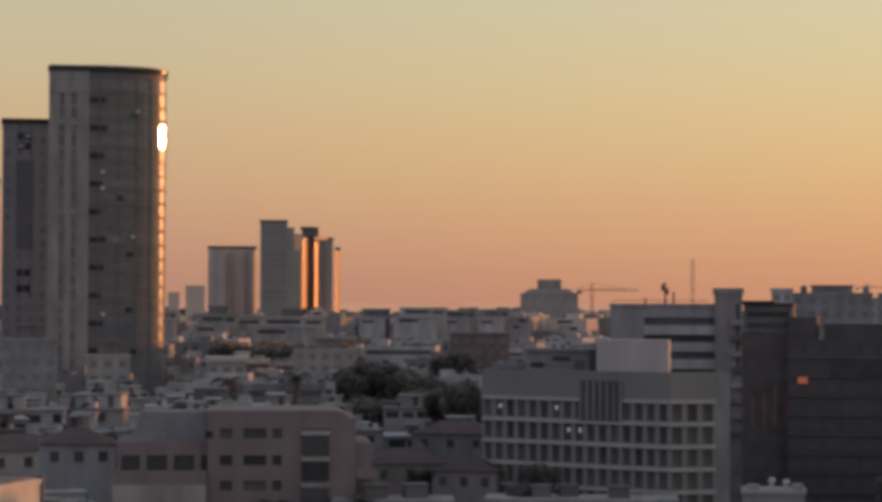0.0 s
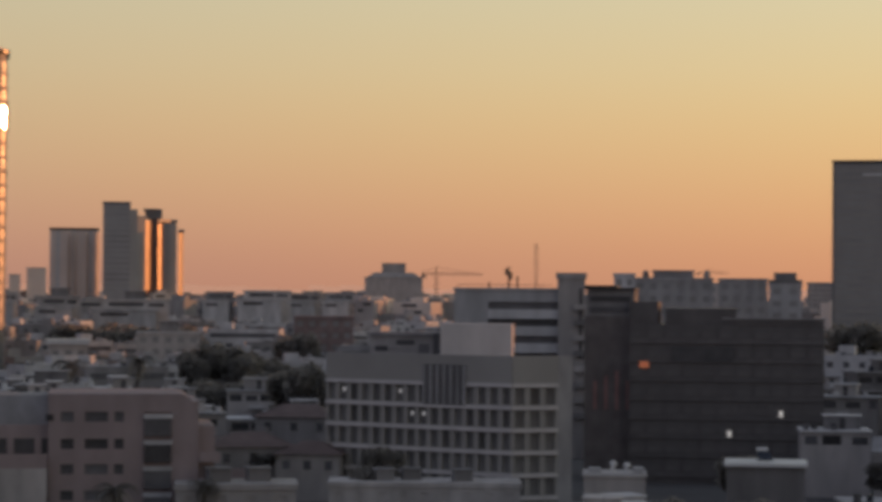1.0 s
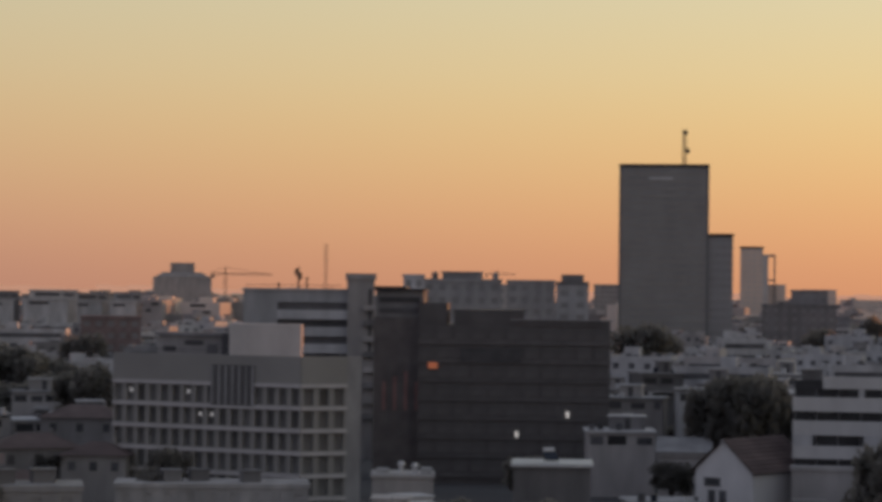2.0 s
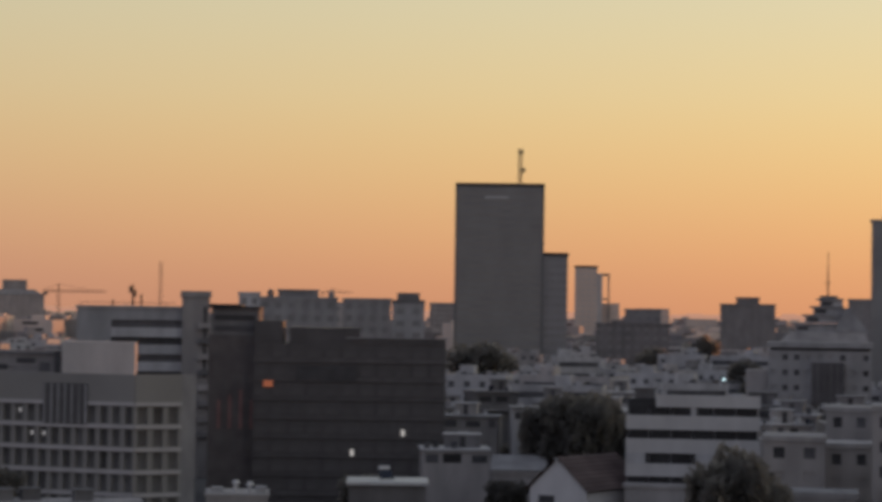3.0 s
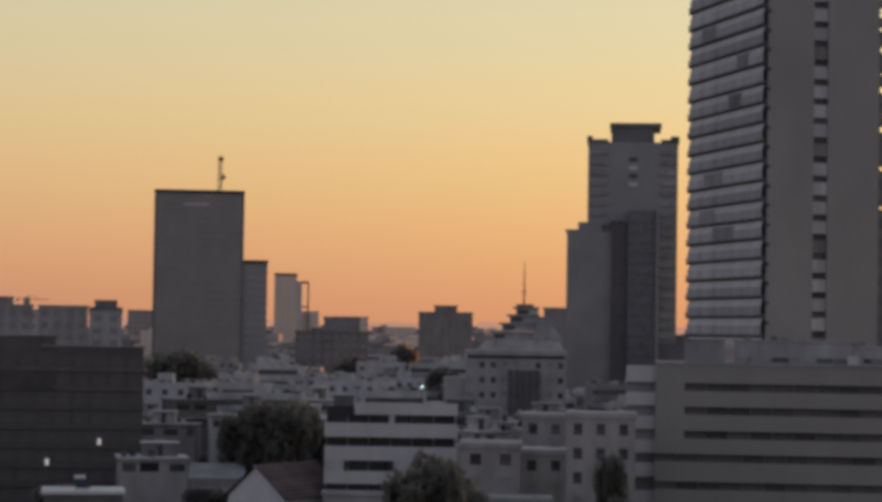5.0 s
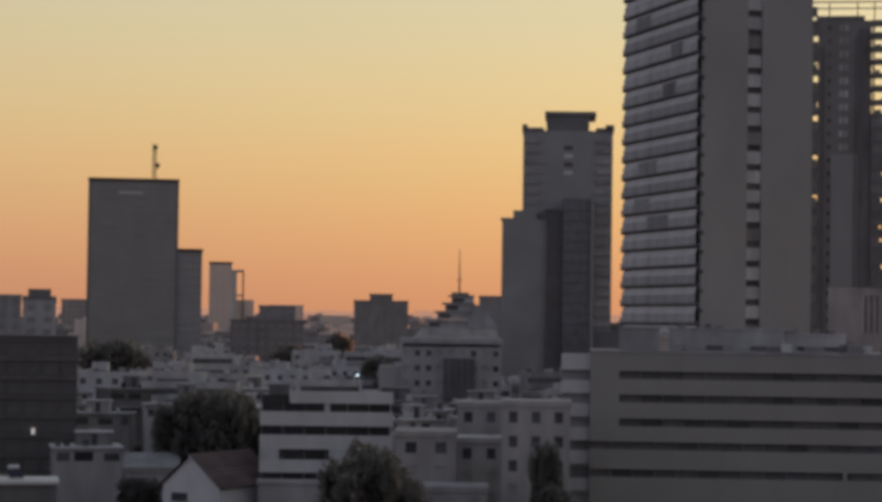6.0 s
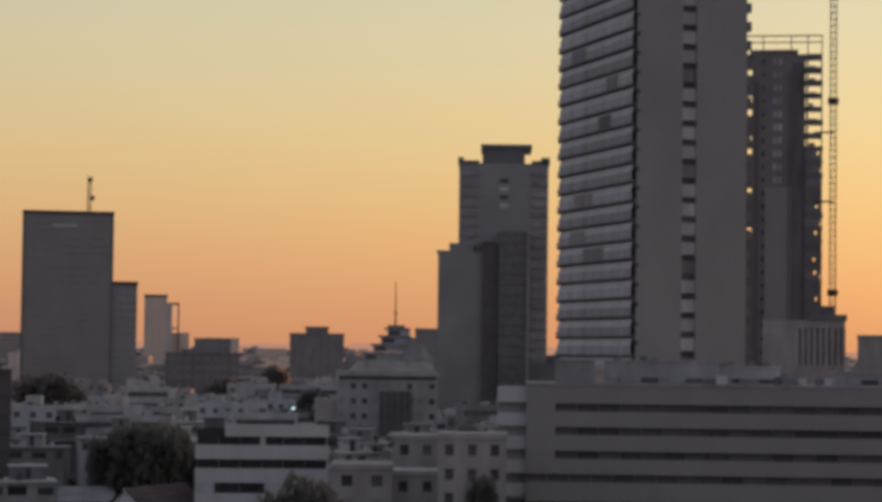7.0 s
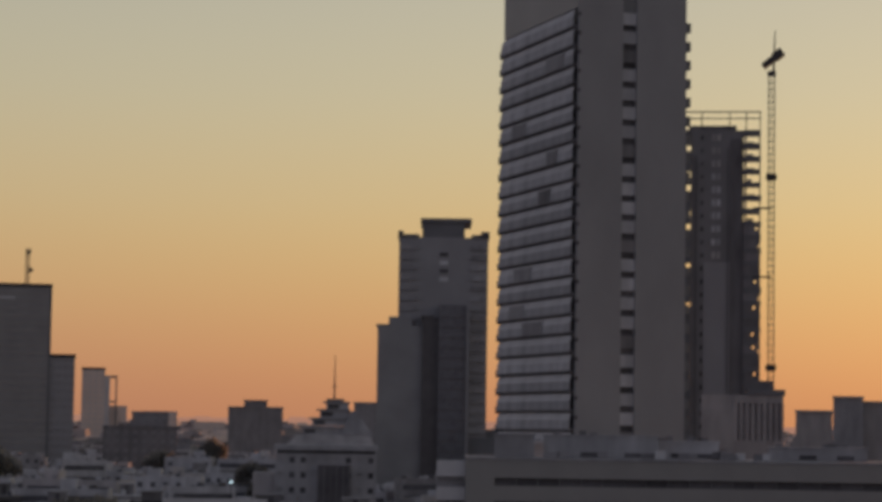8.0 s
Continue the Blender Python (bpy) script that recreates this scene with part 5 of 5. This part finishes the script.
# wall that faces the sun
claim(-11.8, -10.0, 200, -5.3, 10)
s = thing("sunlit_house", spot(-10.1, 207, 67), "flat-roofed house with one white wall lit orange", "house")
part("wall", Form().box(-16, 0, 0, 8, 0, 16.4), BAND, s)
part("parapet", Form().box(-16.1, 0.1, -0.12, 0.2, 16.4, 16.9), BAND, s)
part("roof_edge", Form().box(-16.0, 0.0, 0.3, 8, 16.4, 17.1), DIM, s)
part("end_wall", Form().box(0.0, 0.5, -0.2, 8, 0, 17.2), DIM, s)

claim(11.1, 13.4, 290, -4.7, 12)
w_ = thing("flat_shed", spot(12.25, 290), "low house with a bright white metal roof", "house")
part("wall", Form().box(-5.0, 5.0, 0.2, 9, 0, 10.6), DIM, w_)
part("metal_roof", Form().box(-5.3, 5.3, -0.3, 9.4, 10.6, 11.0), TANK, w_, "bright white metal roof sheet")
vented = thing("low_house", spot(8.55, 290), "low pale house with two white roof vents", "house")
part("wall", Form().box(-4.5, 3.4, 0, 9, 0, 8.9).box(-4.7, 3.6, -0.2, 9.2, 8.9, 9.3), CREAM, vented)
for x, top_ in ((-0.9, 10.9), (0.9, 10.7)):
    pipe = part("roof_vent", Form().pole((x, 3, 9.2), (x + 0.15, 3, top_ - 0.5), 0.3, n=8), TANK, vented, "white roof vent")
    part("cowl", Form().pole((x + 0.15, 3, top_ - 0.5), (x + 0.15, 3, top_), 0.52, 0.3, n=8), TANK, pipe)
part("roof_box", Form().box(1.8, 3.2, 2, 4, 9.3, 10.1), WHITE, vented)
part("roof_box", Form().box(-4, -2.4, 3, 5, 9.3, 9.9), WHITE, vented)
claim(7.6, 9.4, 286, -4.4, 12)
block("red_house", 0.99, 620, 16.3, 12, 25.9, BRICK, "dull red building among pale roofs", low=-1.0)
block("low_white_building", -10.4, 500, 12, 8, 25.5, GREY, "white low building at the foot of the towers", low=-1.6, cap=0.5)
block("low_white_building", -8.44, 505, 9.6, 8, 21.8, CREAM, "plain white low building at the foot of the tower", low=-2.0, cap=0.5)
block("low_house", 25.35, 296, 9.0, 10, 21.0, CREAM, "weathered cream house beside the banded building", low=-3.4)
block("low_house", 22.55, 300, 8, 12, 16.6, CREAM, "grey flat-roofed building with small windows", low=-4.5)
block("low_house", 23.6, 312, 10, 10, 15.2, CREAM, "low weathered building with small windows", low=-4.5)
block("low_house", 22.9, 282, 12, 8, 10.6, GREY, "low grey house with a flat roof", low=-4.8)
block("low_house", 24.2, 330, 10, 12, 19.5, CREAM, "weathered cream building with small windows", low=-3.4)


# ---- trees ----
rng = random.Random(21)
TREES = [leafy_tree(rng, 10, 5.2), leafy_tree(rng, 10, 4.2), leafy_tree(rng, 10, 6.0)]
PALMS = [palm_tree(rng, 11)]
for hidden_at, ob in enumerate(TREES + PALMS):
    ob.matrix_world = spot(-7.0 + hidden_at * 0.9, 215 + 9 * hidden_at)


def plant(az, D, h, wide=1.0, kind=None):
    src = kind or rng.choice(TREES)
    s = h / 10.0
    ob = copy_thing(src, spot(az, D, rng.uniform(0, 360)) @ Matrix.Diagonal((s * wide, s * wide, s, 1)))
    a = radians(az)
    KEEP.append((D * math.sin(a), D * math.cos(a), 4))
    return ob


for az, D, h, wide in ((-2.2, 520, 19, 0.75), (-1.6, 525, 21, 0.8), (-1.0, 518, 19, 0.85), (-0.5, 530, 18, 0.8), (-1.9, 505, 14, 0.9), (-1.2, 500, 13, 1.0), (0.1, 445, 17, 0.7), (0.6, 440, 20, 0.65), (0.95, 450, 17, 0.7),
                       (0.35, 600, 22, 0.8), (-2.5, 480, 13, 1.0), (-1.8, 470, 14, 1.1), (-0.9, 475, 15, 1.1), (-0.3, 480, 13.5, 1.0), (-0.6, 490, 16, 1.0), (-2.0, 540, 20, 0.9), (-0.1, 520, 15, 1.0), (16.1, 362, 19, 0.5), (16.9, 358, 21.5, 0.6), (17.5, 360, 21.5, 0.6), (18.0, 365, 18, 0.6), (20.7, 250, 16.5, 0.6), (21.1, 252, 18.3, 0.55), (21.6, 255, 16, 0.6), (20.4, 249, 13, 0.6),
                       (14.5, 640, 27, 0.7), (14.9, 650, 24, 0.7), (15.3, 620, 19, 0.8), (15.8, 600, 18, 0.7), (17.0, 560, 17, 0.8), (21.2, 640, 23, 0.6), (21.7, 610, 21, 0.6), (22.0, 600, 20, 0.7), (20.3, 760, 29.5, 0.3), (19.0, 740, 25, 0.5),
                       (25.6, 288, 17.5, 0.26), (25.72, 286, 12, 0.42), (25.5, 287, 11, 0.4), (26.1, 284, 9, 0.6), (2.45, 328, 10.5, 0.7), (2.2, 322, 8, 0.8), (29.2, 280, 10.5, 0.6), (31.0, 280, 9, 0.6)):
    plant(az, D, h, wide)
for clear_ in ((-4.1, -3.4, 465, -2.0), (-5.7, -5.0, 450, -2.0), (-5.9, -2.1, 690, -0.95), (-2.7, 1.2, 495, -2.3), (15.5, 18.4, 352, -3.1), (14.2, 15.7, 600, -1.1), (21.0, 22.2, 595, -1.0), (20.1, 21.9, 246, -5.2), (13.6, 16.0, 345, -3.9), (13.4, 18.0, 470, -2.9)):
    CLEAR.append(clear_)
for i in range(13):
    plant(-5.6 + i * 0.28, 700 + rng.uniform(-12, 12), rng.uniform(20, 24), 0.8)
for az, D, h in ((-3.75, 470, 16.5), (-5.35, 455, 16), (-2.0, 262, 9)):
    plant(az, D, h, 0.9, PALMS[0])

# ---- stepped flat roofs, one behind the other ----
def flat_house(rng, az, D, w, d, h, turn, wall, slab):
    """A low house under a projecting pale roof slab, with a window strip and roof clutter."""
    top = thing("flat_roofed_house", spot(az, D, turn), "low flat-roofed house with a pale projecting roof slab", "house", "flat roofs of the near streets")
    part("wall", Form().box(-w / 2, w / 2, 0, d, 0, h - 0.4), wall, top)
    part("roof_slab", Form().box(-w / 2 - 0.3, w / 2 + 0.3, -0.45, d + 0.4, h - 0.35, h), slab, top)
    x = -w / 2 + 0.5
    while x < w / 2 - 1.6:
        ww = rng.uniform(0.9, 3.4)
        ww = min(ww, w / 2 - 0.4 - x)
        part("window", Form().box(x, x + ww, -0.06, 0.02, h - 2.3, h - rng.uniform(0.8, 1.1)), rng.choice((GAP, GLASS, GLASS, DEEP)), top)
        x += ww + rng.uniform(0.5, 2.2)
    if rng.random() < 0.7:
        a, b = sorted((rng.uniform(-w / 2, w / 2), rng.uniform(-w / 2, w / 2)))
        if b - a > 2:
            terrace = part("terrace", Form().box(a, b, -2.4, 0, h - 4.0, h - 3.7), slab, top)
            part("terrace_wall", Form().box(a, b, -2.4, -2.25, h - 3.7, h - 2.9), rng.choice((wall, WHITE, BAND)), terrace)
    if rng.random() < 0.75:
        x, k = rng.uniform(-w * 0.3, w * 0.3), rng.uniform(1.2, w * 0.28)
        hut = part("roof_room", Form().box(x - k, x + k, d * 0.35, d * 0.35 + 3.4, h, h + 2.1), rng.choice((wall, CREAM, DIM)), top)
        part("room_roof", Form().box(x - k - 0.3, x + k + 0.3, d * 0.35 - 0.3, d * 0.35 + 3.7, h + 2.1, h + 2.35), slab, hut)
        part("room_door", Form().box(x - 0.45, x + 0.45, d * 0.35 - 0.05, d * 0.35 + 0.02, h, h + 1.9), GAP, hut)
    for _ in range(rng.randint(2, 5)):
        x, y, k = rng.uniform(-w * 0.45, w * 0.45), rng.uniform(0, d * 0.3), rng.uniform(0.3, 0.7)
        part("roof_tank", Form().pole((x, y, h), (x, y, h + k * 1.7), k * 0.8, n=8), rng.choice((TANK, TANK, GAP, PANEL)), top)
    a = radians(az)
    KEEP.append(((D + d / 2) * math.sin(a), (D + d / 2) * math.cos(a), max(w, d) * 0.5))


rng = random.Random(33)
STREETS = (CREAM, GREY, DIM, WHITE, CREAM)
for a0, a1, D0, D1, e0, e1, step in ((14.6, 15.7, 300, 352, -4.9, -3.9, 16), (13.4, 16.0, 368, 470, -3.2, -1.75, 15), (16.0, 18.4, 385, 470, -2.7, -1.75, 17),
                                     (-3.0, 0.9, 372, 470, -3.3, -2.45, 18), (-11.4, -3.4, 345, 470, -2.9, -1.95, 19), (22.0, 25.6, 345, 440, -3.0, -1.9, 19)):
    D = D0
    while D < D1:
        share = (D - D0) / (D1 - D0)
        az = a0 + rng.uniform(0, 1.0)
        while az < a1:
            w, dist = rng.uniform(5.5, 12.5), D + rng.uniform(-5, 5)
            el = e0 + (e1 - e0) * share + rng.uniform(-0.3, 0.2)
            a = radians(az)
            if free(dist * math.sin(a), dist * math.cos(a), w * 0.35):
                flat_house(rng, az, dist, w, rng.uniform(7, 10), EYE + dist * math.tan(radians(el)), rng.choice((-18, -8, -3, 4, 9, 17)), rng.choice((DIM, BRICK, DIM) if dist < 352 else STREETS), rng.choice((GREY, ROOF, DIM) if dist < 352 else (BAND, WHITE, GREY, ROOF, CREAM)))
                CLEAR.append((az, az, dist, el - 0.5))
            az += math.degrees((w + rng.uniform(0.5, 4)) / dist)
        D += step

# ---- the low city ----
rng = random.Random(11)
HEATER = water_heater()
HEATER.matrix_world = spot(12.2, 294, 20, 11.0)
STYLES = ("ribbon", "balcony", "punched", "balcony", "ribbon")
WORDS = {"punched": "flat-roofed apartment house with punched windows", "ribbon": "flat-roofed house with long dark window strips", "balcony": "flat-roofed apartment house with front balconies"}
TONES = ((WHITE, "white"), (CREAM, "cream"), (GREY, "grey"), (WHITE, "whitewashed"), (DIM, "weathered grey"))


def templates(count, near):
    made = []
    for i in range(count):
        floors, style, (mat, word) = (3, 2, 4, 2, 5, 3, 4)[i % 7], STYLES[i % 5], TONES[(i * 3) % 5]
        w, d = (rng.uniform(14, 21) if floors == 2 else rng.uniform(11, 17)), rng.uniform(9, 13)
        ob = low_house(rng, w, d, floors, style, mat, near)
        tagged(ob, word + " " + WORDS[style], "", "low houses of the city")
        made.append((ob, w, d, floors * 3.1))
    return made


def ceiling_at(az, D):
    """The height to which a roof may rise here without standing before what is seen behind it."""
    low = -0.55 if D < 700 else -0.15
    if D < 420:
        low = -1.3
    for a0, a1, dist, el in CLEAR:
        if a0 - 1.6 < az < a1 + 1.6 and D < dist:
            low = min(low, el)
    return EYE + D * math.tan(radians(low))


first = set()


def settle(kinds, D0, D1, step, pitch, heaters):
    D = D0
    while D < D1:
        az = -17 + rng.uniform(0, 2)
        while az < 43:
            w_used = pitch
            dist = D + rng.uniform(-6, 6)
            cap = ceiling_at(az, dist) - 1.2
            fit_ = [k for k in kinds if k[3] + 2.6 < cap]
            if fit_:
                ob, w, d, h = rng.choice([k for k in fit_ if k[3] > 7] or fit_ if rng.random() < 0.75 else fit_)
                a = radians(az)
                if free(dist * math.sin(a), dist * math.cos(a), w * 0.5):
                    m = spot(az, dist, rng.choice((-24, -14, -8, -5, 4, 7, 12, 22)) + rng.uniform(-3, 3), 0.0)
                    if ob.name not in first:
                        first.add(ob.name)
                        ob.matrix_world = m
                    else:
                        copy_thing(ob, m)
                    KEEP.append((dist * math.sin(a), dist * math.cos(a), w * 0.4))
                    for _ in range(rng.randint(0, 2) if heaters else 0):
                        copy_thing(HEATER, m @ pose(rng.uniform(-w * 0.38, w * 0.38), rng.uniform(1.5, d * 0.4), h + 0.06, 0, 0, rng.uniform(-30, 30)))
                    w_used = w + rng.uniform(1, 6)
                elif rng.random() < 0.14 and cap > 9 and free(dist * math.sin(a), dist * math.cos(a), 3):
                    plant(az, dist, min(cap, rng.uniform(8, 15)))
                    w_used = 8
                else:
                    w_used = 6
            elif cap > 8 and rng.random() < 0.4:
                plant(az, dist, min(cap, rng.uniform(7, 11)))
            az += math.degrees(w_used / dist)
        D += step


settle(templates(15, True), 206, 468, 17, 11, True)

for ob in [o for o in scene.objects if o.parent is None and o.name.startswith("apartment_house") and o.matrix_world == Matrix()]:
    for c in (*ob.children_recursive, ob):
        bpy.data.objects.remove(c)

# middle and far quarters, too many to count
mid = {m_: Form() for m_ in (WHITE, CREAM, GREY, DIM, ROOF, GLASS)}
D = 462
while D < 1090:
    az = -17.0
    while az < 43:
        dist = D + rng.uniform(-8, 8)
        w, d = rng.uniform(10, 25), rng.uniform(9, 13)
        cap = ceiling_at(az, dist)
        h = min(3.1 * rng.choice((4, 4, 5, 5, 5, 6, 7)) + rng.uniform(-0.8, 0.8), cap - 2.4)
        a = radians(az)
        if h > 6 and free(dist * math.sin(a), dist * math.cos(a), w * 0.4):
            tone = rng.choice((WHITE, WHITE, CREAM, GREY, DIM))
            f, g = mid[tone], mid[GLASS]
            m = spot(az, dist, rng.choice((-22, -10, -4, 5, 12, 24)) + rng.uniform(-4, 4))
            f.box(-w / 2, w / 2, 0, d, 0, h - 0.8, m)
            f.box(-w / 2, w / 2, 0, 0.3, h - 0.8, h, m).box(-w / 2, -w / 2 + 0.3, 0.3, d, h - 0.8, h, m).box(w / 2 - 0.3, w / 2, 0.3, d, h - 0.8, h, m)
            mid[ROOF].box(-w / 2 + 0.3, w / 2 - 0.3, 0.3, d, h - 0.8, h - 0.7, m)
            x = rng.uniform(-w * 0.3, w * 0.3)
            f.box(x - 1.7, x + 1.7, d * 0.5, d * 0.5 + 3.5, h - 0.7, h + 1.9, m)
            for _ in range(rng.randint(3, 8)):
                x, y = rng.uniform(-w * 0.4, w * 0.4), rng.uniform(1, d * 0.45)
                mid[rng.choice((WHITE, GLASS, GREY))].box(x - 0.6, x + 0.6, y, y + 0.8, h - 0.7, h + rng.uniform(0.2, 0.9), m)
            ribbon = rng.random() < 0.5
            for k in range(min(4, int(h / 3.1))):
                z = h - 0.9 - k * 3.1 - 1.9
                if ribbon:
                    g.box(-w * 0.45, w * 0.45, -0.06, 0.1, z, z + 1.3, m)
                else:
                    n = max(2, int(w / 3))
                    for i in range(n):
                        if rng.random() < 0.8:
                            x = -w / 2 + (i + 0.5) * w / n
                            g.box(x - 0.65, x + 0.65, -0.06, 0.1, z, z + 1.3, m)
                for s in (-1, 1):
                    g.box(s * w / 2 - 0.06, s * w / 2 + 0.06, d * 0.3, d * 0.3 + 1.3, z, z + 1.3, m)
                if rng.random() < 0.3:
                    x = rng.uniform(-w * 0.3, w * 0.1)
                    f.box(x, x + w * 0.3, -1.2, 0, z - 1.0, z + 0.05, m)
            KEEP.append((dist * math.sin(a), dist * math.cos(a), w * 0.3))
            step = w + rng.uniform(0, 5)
        elif h > 6 and rng.random() < 0.16 and free(dist * math.sin(a), dist * math.cos(a), 2):
            plant(az, dist, min(cap, rng.uniform(9, 16)))
            step = 9
        else:
            step = 5
        az += math.degrees(step / dist)
    D += 15
quarters = new("middle_quarters", multi_mesh("middle_quarters", [(f, m_) for m_, f in mid.items()]))
tagged(quarters, "crowded pale flat-roofed houses beyond the nearer streets", "houses", "", "stuff")

far = {m_: Form() for m_ in (FAR, CREAM, HAZE_ROSE, GREY, GAP)}
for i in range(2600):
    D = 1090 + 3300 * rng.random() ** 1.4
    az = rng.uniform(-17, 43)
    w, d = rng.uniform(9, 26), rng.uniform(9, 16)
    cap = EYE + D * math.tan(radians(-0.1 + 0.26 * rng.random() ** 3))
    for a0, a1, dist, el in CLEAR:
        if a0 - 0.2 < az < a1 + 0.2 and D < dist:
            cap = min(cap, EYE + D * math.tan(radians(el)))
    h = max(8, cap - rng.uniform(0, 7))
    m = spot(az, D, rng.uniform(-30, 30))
    f = far[rng.choice((FAR, FAR, CREAM, HAZE_ROSE, GREY))]
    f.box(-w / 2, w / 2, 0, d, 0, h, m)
    x = rng.uniform(-0.25, 0.25) * w
    f.box(x - w * 0.18, x + w * 0.18, d * 0.4, d * 0.7, h, h + rng.uniform(1.2, 2.6), m)
    # dark strips under the roofs: windows, and veranda shade put into colour
    for k in range(2):
        x0 = rng.uniform(-0.46, 0.0) * w
        far[GAP].box(x0, x0 + rng.uniform(0.25, 0.46) * w, -0.1, 0.1, h - 2.4 - 3.2 * k, h - 1.0 - 3.2 * k, m)
quarters = new("far_quarters", multi_mesh("far_quarters", [(f, m_) for m_, f in far.items()]))
tagged(quarters, "countless pale low houses fading towards the horizon", "houses", "", "stuff")

# small lamp among the roofs
lamp = thing("street_lamp", spot(20.77, 470), "street lamp with a cold bright light", "street lamp")
part("pole", Form().pole((0, 0, 0), (0, 0, 20.3), 0.14, 0.08), STEEL, lamp)
part("lamp_head", Form().box(-0.28, 0.28, -0.4, 0.3, 20.3, 20.8), LAMP_BLUE, lamp)
